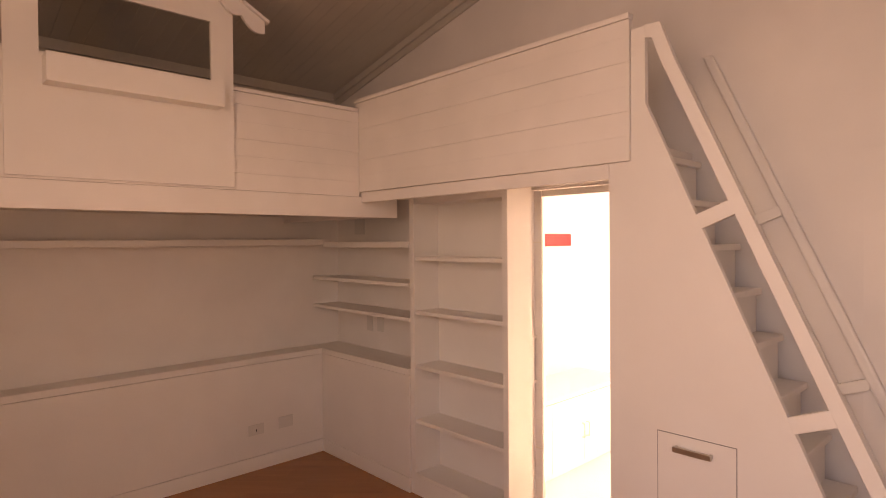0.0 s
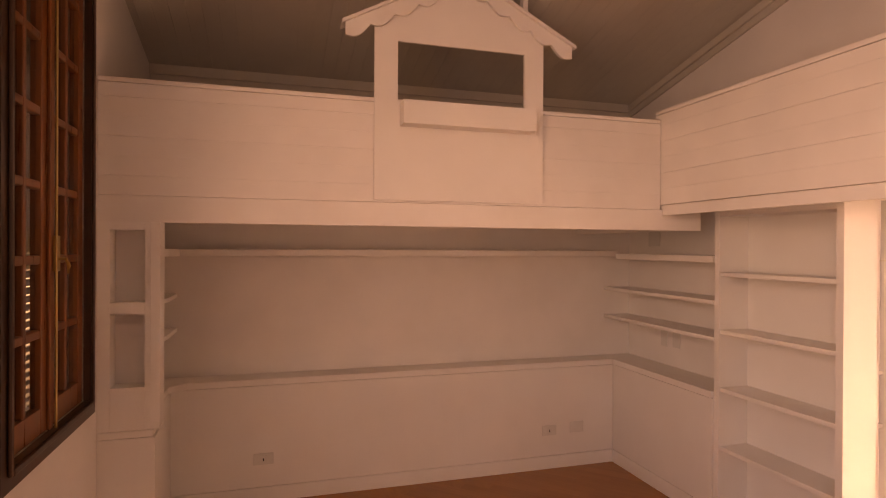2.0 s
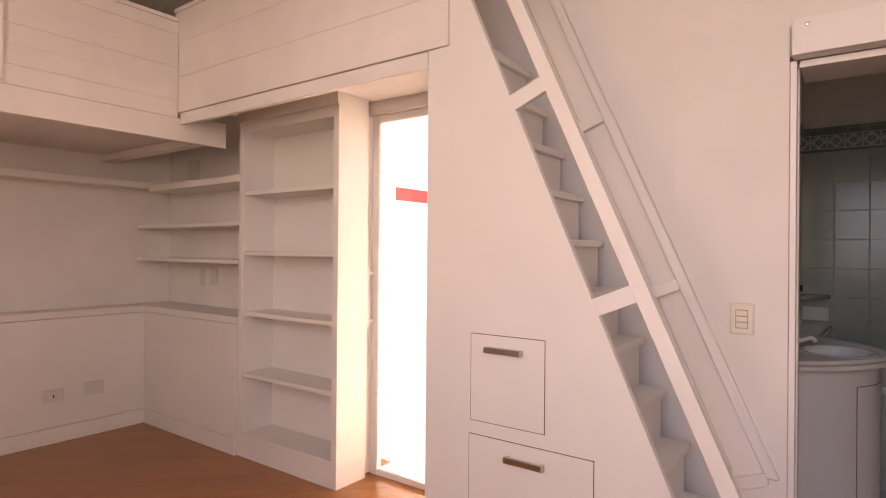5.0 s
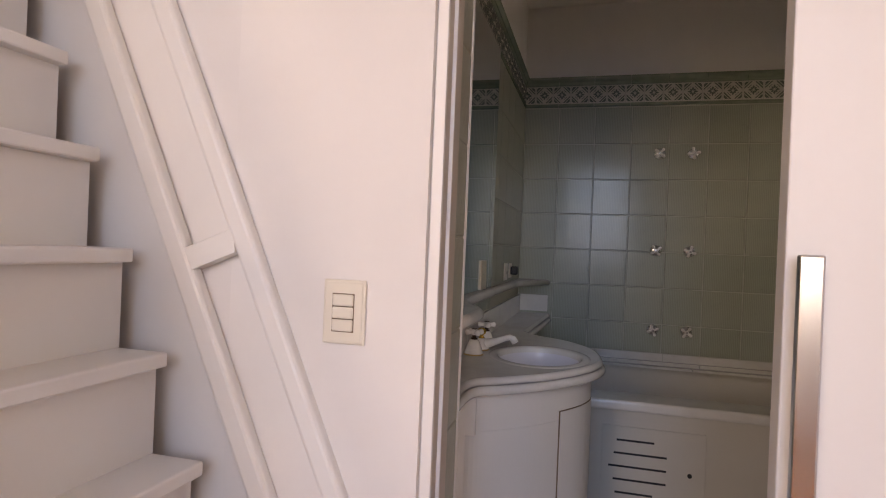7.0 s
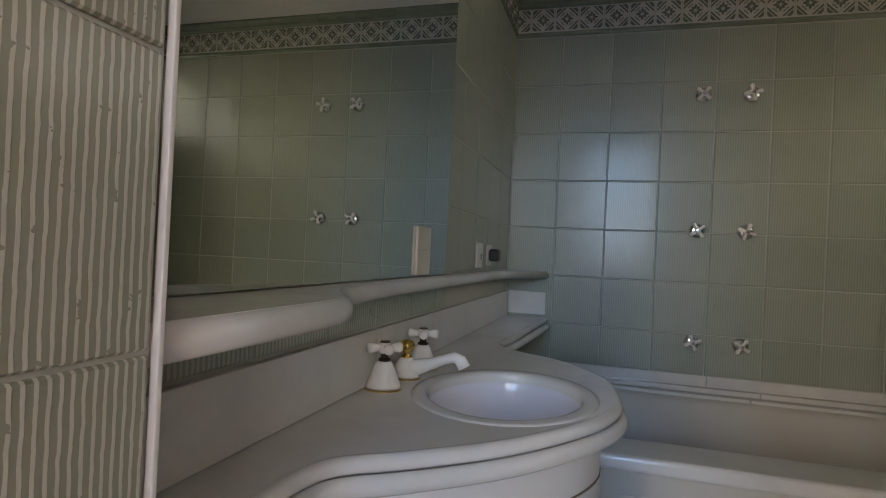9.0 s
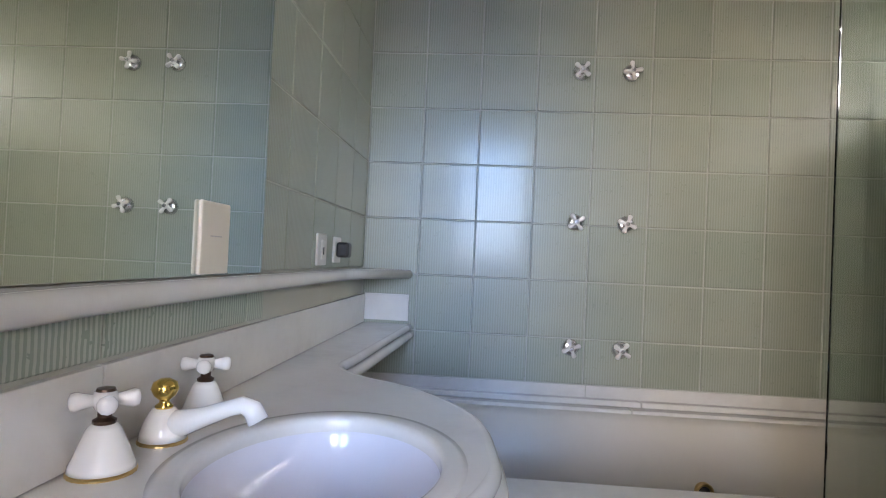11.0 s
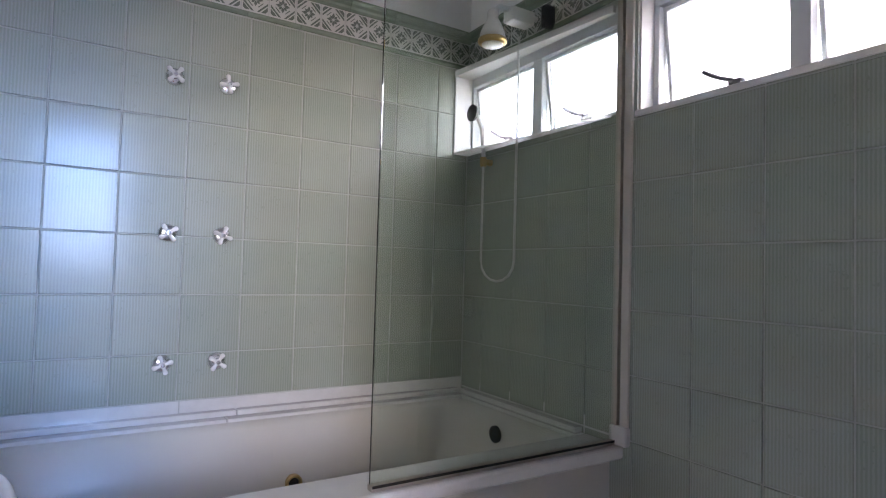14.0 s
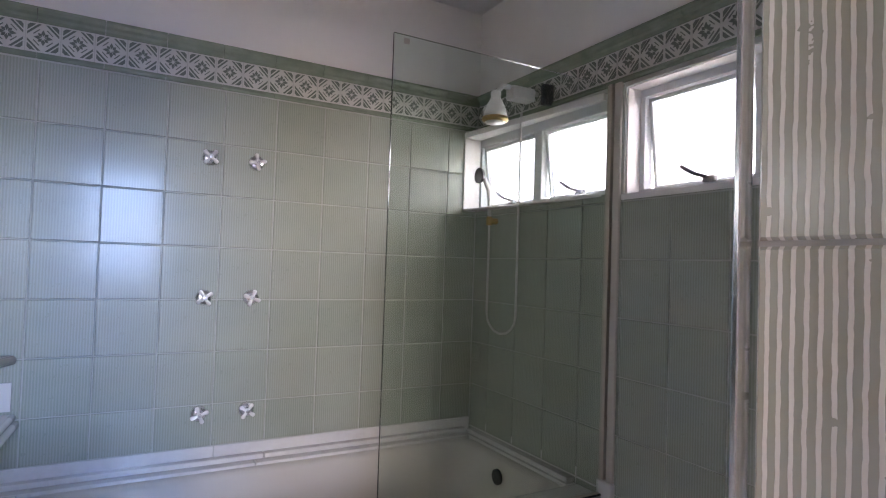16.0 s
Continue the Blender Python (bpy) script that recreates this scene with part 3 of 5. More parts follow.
def sash(x0, x1):
    z0, z1 = wz0 + 0.072, wz1 - 0.072
    s = part("sash", boxes((x0, x0 + 0.06, WY - 0.045, WY - 0.005, z0, z1), (x1 - 0.06, x1, WY - 0.045, WY - 0.005, z0, z1), (x0 + 0.06, x1 - 0.06, WY - 0.045, WY - 0.005, z0, z0 + 0.10), (x0 + 0.06, x1 - 0.06, WY - 0.045, WY - 0.005, z1 - 0.06, z1), bevel=0.003), WINWOOD, win)
    xm = (x0 + x1) / 2
    part("mullion", boxes((xm - 0.015, xm + 0.015, WY - 0.042, WY - 0.006, z0 + 0.1, z1 - 0.06), bevel=0.005), WINWOOD, s)
    rows = 7
    hz = (z1 - 0.06 - z0 - 0.1) / rows
    for r in range(1, rows):
        zz = z0 + 0.1 + hz * r
        part("glazing_bar", boxes((x0 + 0.06, x1 - 0.06, WY - 0.041, WY - 0.007, zz - 0.017, zz + 0.017), bevel=0.006), WINWOOD, s)
    for r in range(rows):
        for c in range(2):
            xa = (x0 + 0.06, xm + 0.014)[c]
            xb = (xm - 0.014, x1 - 0.06)[c]
            za, zb = z0 + 0.1 + hz * r + 0.014 * (r > 0), z0 + 0.1 + hz * (r + 1) - 0.014 * (r < rows - 1)
            part("pane", boxes((xa, xb, WY - 0.028, WY - 0.024, za, zb)), PANEGLASS, s)


sash(wx0 + 0.072, -1.624)
sash(-1.606, wx1 - 0.072)
part("meeting_bead", boxes((-1.636, -1.598, WY - 0.004, WY + 0.008, wz0 + 0.072, wz1 - 0.072), bevel=0.003), WINWOOD, win)
part("bolt_rod", tube([(-1.64, WY + 0.016, wz0 + 0.06), (-1.64, WY + 0.016, wz1 - 0.08)], 0.005, 8), BRASS, win)
part("bolt_case", boxes((-1.66, -1.62, WY + 0.010, WY + 0.024, 1.72, 1.86), bevel=0.003), BRASS, win)
part("bolt_handle", joined(tube([(-1.64, WY + 0.02, 1.77), (-1.64, WY + 0.05, 1.77), (-1.665, WY + 0.052, 1.74), (-1.66, WY + 0.05, 1.71)], [0.006, 0.006, 0.008, 0.005], 8)), BRASS, win)
for z in (1.25, 1.95, 2.7):
    part("hinge", tube([(wx1 - 0.074, WY + 0.006, z - 0.05), (wx1 - 0.074, WY + 0.006, z + 0.05)], 0.009, 8), BLACKP, win)
shut = thing("window_shutter", (-1.6, WY - 0.11, 1.1), "closed dark louvred shutters behind the panes", "shutter")
part("shutter_frame", boxes((-2.055, -1.97, WY - 0.145, WY - 0.11, 1.095, 3.245), (-1.66, -1.57, WY - 0.145, WY - 0.11, 1.095, 3.245), (-1.26, -1.175, WY - 0.145, WY - 0.11, 1.095, 3.245)), SHUTTER, shut)
z = 1.11
while z < 3.21:
    part("slat", prism([(WY - 0.142, z), (WY - 0.114, z + 0.0339), (WY - 0.108, z + 0.0339), (WY - 0.136, z)], "x", -1.97, -1.66), SHUTTER, shut)
    part("slat", prism([(WY - 0.142, z), (WY - 0.114, z + 0.0339), (WY - 0.108, z + 0.0339), (WY - 0.136, z)], "x", -1.57, -1.26), SHUTTER, shut)
    z += 0.034


# ---- plates ----
ROCKERGAP = shader("shaded_switch_slot", (0.20, 0.14, 0.09), 0.6)[0]


def plate(name, at, w, h, axis, sign, material, label, category, kind):
    """A wall plate centred at a point of a wall, facing sign along axis."""
    t = thing(name, at, label, category, "wall plates")
    x, y, z = at

    def slab(u0, u1, d0, d1, z0, z1, bevel=0.0015):
        d0, d1 = sorted((sign * d0, sign * d1))
        if axis == "x":
            return boxes((x + d0, x + d1, y + u0, y + u1, z + z0, z + z1), bevel=bevel)
        return boxes((x + u0, x + u1, y + d0, y + d1, z + z0, z + z1), bevel=bevel)

    part("cover", slab(-w / 2, w / 2, 0, 0.007, -h / 2, h / 2, 0.003), material, t)
    if kind == "blank":
        return t
    if kind == "socket":
        part("insert", slab(-w * 0.16, w * 0.16, 0.007, 0.010, -h * 0.3, h * 0.3), material, t)
        part("socket_hole", slab(-0.004, 0.004, 0.0095, 0.011, -0.014, 0.006, 0.0), DARKHOLE, t)
    if kind == "switch":
        part("bezel", slab(-w * 0.44, w * 0.44, 0.007, 0.009, -h * 0.46, h * 0.46), material, t)
        for i in range(3):
            zc = (i - 1) * h * 0.194 - 0.001
            part("rocker", slab(-w * 0.25, w * 0.24, 0.009, 0.0135, zc - h * 0.089, zc + h * 0.089, 0.0025), material, t)
        part("rocker_gap", slab(-w * 0.265, w * 0.255, 0.0085, 0.0098, -h * 0.30 - 0.001, h * 0.30 - 0.001, 0.0), ROCKERGAP, t)
    return t


ALCOVE_PLATES = [(-3.028, 1.087, 0.082, 0.13), (-2.88, 1.095, 0.089, 0.129), (-3.163, 1.913, 0.151, 0.149)]
plate("outlet", (XD, -0.192, 0.308), 0.138, 0.082, "x", 1, WHITEP, "white socket plate low on the ledge panel", "socket", "socket")
plate("outlet", (XD, 2.056, 0.318), 0.128, 0.084, "x", 1, WHITEP, "white socket plate low on the ledge panel", "socket", "socket")
plate("blank_plate", (XD, 2.308, 0.328), 0.126, 0.092, "x", 1, WHITEP, "white blank wall plate beside the socket", "wall plate", "blank")
for px_, pz_, w_, h_ in ALCOVE_PLATES:
    plate("blank_plate", (px_, YN, pz_), w_, h_, "y", -1, WHITEP, "white blank wall plate in the bed alcove", "wall plate", "blank")
plate("light_switch", (0.653, YN - 0.0145, 1.056), 0.083, 0.118, "y", -1, IVORY, "ivory wall switch plate with three rockers by the bathroom door", "switch", "switch")

# ---- parquet floor ----
structure("floor", boxes((XW - 0.15, XE + 0.15, YS - 0.15, YB, -0.14, -0.006)), FLOORGAP, "orange brown wooden parquet floor")
# ---- balcony door and terrace ----
bd = thing("balcony_door", (-0.8, 2.99, 0), "white framed sliding glass door to the sunny terrace", "door")
part("stile", boxes((-1.305, -1.247, 2.965, 3.005, 0.0, 2.085), bevel=0.004), JOINERY, bd)
part("stile", boxes((-0.44, -0.387, 2.965, 3.005, 0.0, 2.085), bevel=0.004), JOINERY, bd)
part("top_rail", boxes((-1.246, -0.441, 2.967, 3.003, 2.045, 2.085), bevel=0.003), JOINERY, bd)
part("bottom_rail", boxes((-1.246, -0.441, 2.967, 3.003, 0.0, 0.035), bevel=0.003), JOINERY, bd)
pane = part("pane", boxes((-1.246, -0.441, 2.982, 2.988, 0.036, 2.044)), PANEGLASS, bd)
pane.visible_shadow = False
h = part("handle", boxes((-1.300, -1.280, 2.905, 2.925, 0.855, 1.205), bevel=0.003), JOINERY, bd, "white vertical bar handle")
part("handle_post", boxes((-1.297, -1.283, 2.926, 2.964, 0.88, 0.90), (-1.297, -1.283, 2.926, 2.964, 1.16, 1.18)), JOINERY, h)
for z in (0.47, 1.76):
    part("stile_joint", boxes((-1.307, -1.245, 2.962, 3.007, z, z + 0.006)), IVORY, bd)
structure("balcony_threshold", boxes((-1.318, -0.387, 3.0045, YB - 0.001, -0.0055, -0.001)), MARBLE)
structure("terrace_floor", boxes((-2.25, 0.40, YB, 6.5, -0.14, -0.02)), TERRACE)
structure("terrace_wall", boxes((-2.25, -2.10, YB, 6.5, -0.02, 2.45)), TERRACE)
structure("terrace_wall_end", boxes((-2.25, 0.40, 6.5, 6.65, -0.02, 2.9)), TERRACE)
sg = thing("red_sign", (-2.095, 4.3, 1.72), "small red sign on the white terrace wall", "sign")
part("plate", boxes((-2.0995, -2.09, 4.10, 4.53, 1.72, 1.83), bevel=0.002), REDP, sg)
cabt = thing("terrace_cabinet", (-1.85, 4.0, 0), "white low cabinet with slim doors on the sunny terrace", "cabinet")
part("body", boxes((-2.098, -1.632, 3.36, 4.62, -0.018, 0.56), bevel=0.003), TERRACE, cabt)
part("top", boxes((-2.098, -1.60, 3.34, 4.64, 0.562, 0.59), bevel=0.004), TERRACE, cabt)
for k, y in enumerate((3.37, 3.575, 3.995, 4.195)):
    wide = (0.2, 0.415, 0.195, 0.41)[k]
    d = part("door", boxes((-1.631, -1.612, y, y + wide, 0.03, 0.55), bevel=0.002), TERRACE, cabt)
    if k in (1, 2):
        hy_ = y + wide - 0.03 if k == 1 else y + 0.03
        part("handle", tube([(-1.612, hy_, 0.22), (-1.585, hy_, 0.22), (-1.585, hy_, 0.33), (-1.612, hy_, 0.33)], 0.006, 8), NICKEL, d)

# ---- sliding bathroom door and casing ----
cs = thing("door_casing", (1.1, YN, 0), "white painted casing and track board round the bathroom door", "door casing")
part("track_board", boxes((0.815, 2.3, YN - 0.075, YN - 0.001, 2.012, 2.14), bevel=0.003), JOINERY, cs)
part("screw_cap", lathe([(0.0001, 0.0), (0.008, 0.0), (0.006, 0.003), (0.0001, 0.0035)], (0.86, YN - 0.0752, 2.115), "y", 12, -1), NICKEL, cs)
part("plaster_edge", prism([(0.40, YN - 0.0003), (0.803, YN - 0.018), (0.803, YN - 0.0003)], "z", 0.0, 2.14), WALL, cs)
part("jamb_moulding", boxes((0.8035, 0.825, YN - 0.004, YN + 0.006, 0, 2.011), bevel=0.002), JOINERY, cs)
# linings carry painted shade; only the south-facing strips keep the white
part("jamb_lining", boxes((0.798, 0.8245, YN + 0.0065, 2.985, 0, 2.011), bevel=0.002), JAMBSHADE, cs)
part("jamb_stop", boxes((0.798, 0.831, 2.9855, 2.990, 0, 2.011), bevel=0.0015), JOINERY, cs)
part("jamb_lining", boxes((0.798, 0.8305, 2.9905, 3.037, 0, 2.011), bevel=0.003), JAMBSHADE, cs, "door lining with shade put in its colour")
part("jamb_backing", boxes((0.798, 0.807, 3.0375, 3.0725, 0, 2.011)), JAMBSHADE, cs)
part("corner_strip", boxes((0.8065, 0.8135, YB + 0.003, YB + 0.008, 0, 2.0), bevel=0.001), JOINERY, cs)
part("jamb_lining", boxes((1.462, 1.474, 2.952, 3.0725, 0, 2.011), bevel=0.004), JAMBSHADE, cs)
part("head_lining", boxes((0.832, 1.461, 2.952, 3.19, 1.985, 2.011), bevel=0.003), JOINERY, cs)
sd = thing("sliding_door", (1.85, 2.91, 0), "white sliding bathroom door pushed open, with a long bar handle", "door")
part("leaf", boxes((1.358, 2.20, 2.89, 2.932, 0.012, 2.006), bevel=0.003), JOINERY, sd)
hd = part("handle", boxes((1.364, 1.396, 2.845, 2.863, 0.78, 1.192), bevel=0.004), CHROME, sd, "chrome vertical bar handle")
part("handle_post", boxes((1.372, 1.388, 2.864, 2.889, 0.80, 0.82), (1.372, 1.388, 2.864, 2.889, 1.15, 1.17)), CHROME, hd)

# ---- bathroom shell ----
BW, BE, BN = 0.65, 2.648, 5.375
structure("bath_wall_west", wall_with_holes("x", BW - 0.15, BW, YB, BN + 0.12, 0, 2.62, []), BATHWALL)
structure("bath_wall_north", wall_with_holes("y", BN, BN + 0.15, BW, BE + 0.15, 0, 2.62, []), BATHWALL)
structure("bath_wall_east", wall_with_holes("x", BE, BE + 0.13, YB, BN, 0, 2.62, [(4.50, 5.36, 1.643, 2.01), (3.45, 4.415, 1.630, 2.01)]), BATHWALL)
structure("bath_ceiling", boxes((BW - 0.15, BE + 0.15, YB, BN + 0.15, 2.62, 2.74)), BATHWALL)
# unseen slab, added to keep sun and sky off the bathroom windows
structure("bath_sky_blocker", boxes((BE + 0.15, BE + 1.0, YB, BN + 0.15, 2.62, 2.74)), BATHWALL)
structure("bath_floor", boxes((BW - 0.15, BE + 0.15, YB, BN + 0.15, -0.14, -0.002)), BATHFLOOR)
structure("bath_threshold", boxes((0.81, 1.463, YN - 0.02, YB, -0.005, 0.004)), MARBLE)

# ---- bathroom windows ----
def bath_window(y0, y1, z0, z1, depth, f, fs, mull, lean, label):
    """A white aluminium window set back by depth, whose sashes hang from the head and lean out at the foot."""
    w = thing("window", (BE + 0.09, (y0 + y1) / 2, z0), label, "window", "bathroom windows")
    x0, x1 = BE + depth, BE + depth + 0.038
    part("frame", boxes((x0, x1, y0, y1, z0, z0 + fs), (x0, x1, y0, y1, z1 - f, z1), (x0, x1, y0, y0 + fs, z0 + fs, z1 - f), (x0, x1, y1 - fs, y1, z0 + fs, z1 - f), bevel=0.002), ALUW, w)
    if depth > 0.03:
        part("reveal_lining", boxes((BE + 0.001, x0, y0, y0 + 0.006, z0, z1), (BE + 0.001, x0, y1 - 0.006, y1, z0, z1), (BE + 0.001, x0, y0, y1, z1 - 0.004, z1)), JOINERY, w)
        part("sill", boxes((BE - 0.016, x0, y0 - 0.006, y1 + 0.004, z0 - 0.016, z0 + 0.004), bevel=0.003), JOINERY, w)
    ym = (y0 + y1) / 2 + mull
    turn = Matrix.Translation((x1, 0, z1 - f)) @ Matrix.Rotation(radians(-lean), 4, "Y") @ Matrix.Translation((-x1, 0, f - z1))
    part("mullion", boxes((x0 + 0.001, x1, ym - 0.026, ym + 0.026, z0 + fs, z1 - f), bevel=0.002), ALUW, w)
    for ya, yb in ((y0 + fs, ym - 0.026), (ym + 0.026, y1 - fs)):
        ya, yb, za, zb, r = ya + 0.002, yb - 0.002, z0 + fs + 0.002, z1 - f - 0.002, 0.014
        bm = boxes((x0 + 0.012, x1, ya, yb, za, za + r), (x0 + 0.012, x1, ya, yb, zb - r, zb), (x0 + 0.012, x1, ya, ya + r, za + r, zb - r), (x0 + 0.012, x1, yb - r, yb, za + r, zb - r), bevel=0.002)
        bm.transform(turn)
        s = part("sash", bm, ALUW, w)
        bm = boxes((x1 - 0.014, x1 - 0.009, ya + r, yb - r, za + r, zb - r))
        bm.transform(turn)
        p = part("pane", bm, FROST, s)
        p.visible_shadow = False
        yl = ya + (yb - ya) * 0.36
        part("latch", joined(boxes((x0 - 0.014, x0 + 0.008, yl - 0.024, yl + 0.016, z0 + fs - 0.004, z0 + fs + 0.016), bevel=0.003), tube([(x0 - 0.014, yl, z0 + fs + 0.012), (x0 - 0.026, yl + 0.03, z0 + fs + 0.022), (x0 - 0.030, yl + 0.055, z0 + fs + 0.036), (x0 - 0.032, yl + 0.08, z0 + fs + 0.052)], [0.006, 0.006, 0.007, 0.006], 8)), LATCHM, s)
    return w


LATCHM = shader("grey_latch_metal", (0.20, 0.20, 0.20), 0.4, 0.6)[0]
ALUW = shader("white_aluminium", (0.66, 0.67, 0.66), 0.4)[0]
swin = bath_window(4.50, 5.358, 1.643, 2.01, 0.004, 0.062, 0.014, -0.018, 7, "white aluminium tilt window with frosted panes above the bathtub")
part("cheek", boxes((2.560, BE - 0.001, BN - 0.020, BN - 0.0125, 1.642, 1.985), bevel=0.002), JOINERY, swin, "white painted cheek in the corner")
part("sill", prism([(2.560, BN - 0.0125), (2.560, BN - 0.024), (BE - 0.012, 4.52), (BE + 0.003, 4.52), (BE + 0.003, BN - 0.0125)], "z", 1.634, 1.6415), JOINERY, swin)
part("head", prism([(2.560, BN - 0.0125), (2.560, BN - 0.024), (BE - 0.012, 4.52), (BE + 0.003, 4.52), (BE + 0.003, BN - 0.0125)], "z", 1.987, 2.012), JOINERY, swin)
bath_window(3.45, 4.415, 1.630, 2.01, 0.062, 0.03, 0.026, 0.03, 7, "white aluminium tilt window with frosted panes beside the shower")
# made-up tall grey sheet that cuts the sky light entering these windows
structure("backdrop", boxes((5.6, 5.65, -2.0, 10.0, -1.0, 8.5)), BACKDROPM, "added grey backdrop dimming the bathroom windows")

# ---- bathtub ----
tub = thing("bathtub", (1.65, 4.9, 0), "white built-in bathtub with marble rim in a tiled recess", "bathtub")
RZ = 0.58


def rounded(x0, x1, y0, y1, r, n=8):
    pts = []
    for cx, cy, a0 in ((x1 - r, y1 - r, 0), (x0 + r, y1 - r, 90), (x0 + r, y0 + r, 180), (x1 - r, y0 + r, 270)):
        for i in range(n + 1):
            a = radians(a0 + 90 * i / n)
            pts.append((cx + r * math.cos(a), cy + r * math.sin(a)))
    return pts


bm = bmesh.new()
loops = []
for x0, x1, y0, y1, r, z in ((0.86, 2.60, 4.60, 5.30, 0.10, RZ - 0.012), (0.885, 2.575, 4.625, 5.275, 0.10, RZ - 0.010), (0.905, 2.555, 4.645, 5.255, 0.10, RZ - 0.03), (0.96, 2.52, 4.675, 5.225, 0.11, 0.40), (1.05, 2.47, 4.71, 5.19, 0.12, 0.22), (1.16, 2.40, 4.77, 5.13, 0.12, 0.175), (1.40, 2.20, 4.85, 5.05, 0.08, 0.17)):
    loops.append([bm.verts.new((x, y, z)) for x, y in rounded(x0, x1, y0, y1, r)])
for a, b in zip(loops, loops[1:]):
    n = len(a)
    for i in range(n):
        bm.faces.new((a[i], a[(i + 1) % n], b[(i + 1) % n], b[i]))
bm.faces.new(loops[-1])
part("basin", bm, TUBP, tub, "white glazed tub basin", smooth=True)
part("front_panel", boxes((BW + 0.002, BE - 0.002, 4.50, 4.52, 0.0, 0.535)), TUBP, tub)
part("front_rim", boxes((BW + 0.002, BE - 0.004, 4.445, 4.612, 0.537, RZ), bevel=0.012, seg=3), MARBLE, tub)
part("back_rim", boxes((BW + 0.002, 1.62, 5.288, BN - 0.012, RZ - 0.02, RZ), (1.623, BE - 0.013, 5.288, BN - 0.012, RZ - 0.02, RZ), bevel=0.004), MARBLE, tub)
part("end_rim", boxes((2.588, BE - 0.013, 4.613, 5.287, RZ - 0.02, RZ), bevel=0.004), MARBLE, tub)
part("end_rim", boxes((BW + 0.002, 0.872, 4.613, 5.287, RZ - 0.02, RZ), bevel=0.004), MARBLE, tub)
part("upstand", boxes((BW + 0.002, 1.475, BN - 0.011, BN - 0.001, RZ - 0.02, 0.64), (1.478, BE - 0.012, BN - 0.011, BN - 0.001, RZ - 0.02, 0.64), bevel=0.002), MARBLE, tub)
part("upstand", boxes((BE - 0.011, BE - 0.001, 4.50, BN - 0.012, RZ - 0.02, 0.64), bevel=0.002), MARBLE, tub)
part("upstand_step", boxes((BW + 0.002, 1.66, BN - 0.05, BN - 0.0125, RZ + 0.001, RZ + 0.02), (1.663, BE - 0.05, BN - 0.05, BN - 0.0125, RZ + 0.001, RZ + 0.02), (BE - 0.05, BE - 0.0125, 4.62, BN - 0.052, RZ + 0.001, RZ + 0.02), bevel=0.004), MARBLE, tub)
for cx, cz, r in ((1.83, 0.45, 0.030), (2.40, 0.50, 0.032)):
    yy = 5.228 if cx < 2 else 5.0
    if cx < 2:
        jet = part("jet", lathe([(r, -0.006), (r, 0.008), (r * 0.85, 0.011), (r * 0.66, 0.010), (r * 0.62, 0.002), (0.0001, 0.002)], (cx + 0.008, 5.215, 0.353), "y", 24, -1), BRASS, tub, "brass ringed water jet")
        part("jet_hole", lathe([(r * 0.60, 0.0), (r * 0.60, 0.005), (0.0001, 0.005)], (cx + 0.008, 5.2145, 0.353), "y", 20, -1), DARKHOLE, jet)
    else:
        part("overflow", lathe([(r, 0.0), (r, 0.010), (r * 0.8, 0.014), (0.0001, 0.014)], (2.538, 4.97, 0.497), "x", 20, -1), DARKHOLE, tub, "dark round overflow cover")
ac = part("access_panel", boxes((1.15, 1.56, 4.492, 4.4995, 0.10, 0.462), bevel=0.002), TUBP, tub, "white vented access panel")
for i in range(5):
    z = 0.405 - 0.055 * i
    part("vent_slot", boxes((1.21 + 0.02 * (i % 2) - (0.03 if i in (1, 2, 3) else 0), 1.36 + (0.05 if i in (1, 2, 3) else 0), 4.4895, 4.4918, z - 0.004, z + 0.004)), DARKHOLE, ac)
part("latch", lathe([(0.009, 0.0), (0.009, 0.004), (0.0001, 0.004)], (1.50, 4.4915, 0.29), "y", 12, -1), DARKHOLE, ac)

# ---- shower screen ----
sc = thing("shower_screen", (2.2, 4.475, RZ), "clear frameless glass shower screen on the tub rim", "shower screen")
g = part("glass", boxes((1.782, BE - 0.022, 4.471, 4.479, RZ + 0.012, 2.025), bevel=0.001, seg=1), GLASS, sc)
g.visible_shadow = False
part("bottom_channel", boxes((1.782, BE - 0.03, 4.462, 4.488, RZ + 0.001, RZ + 0.016), bevel=0.002), ALU, sc)
part("seal", boxes((1.783, BE - 0.031, 4.4600, 4.4617, RZ + 0.010, RZ + 0.0165)), DARKHOLE, sc, "dark rubber seal")
part("wall_channel", boxes((BE - 0.026, BE - 0.002, 4.462, 4.488, RZ + 0.03, 2.03), bevel=0.002), ALU, sc)
part("wall_post", boxes((BE - 0.020, BE - 0.0015, 4.424, 4.456, RZ + 0.03, 2.03), bevel=0.004), POSTP, sc, "cream painted wall strip")
part("end_cap", boxes((BE - 0.034, BE - 0.001, 4.420, 4.492, RZ + 0.001, RZ + 0.062), bevel=0.008), WHITEP, sc)
part("maker_mark", boxes((1.812, 1.830, 4.4695, 4.4708, 1.998, 2.014)), NICKEL, sc)

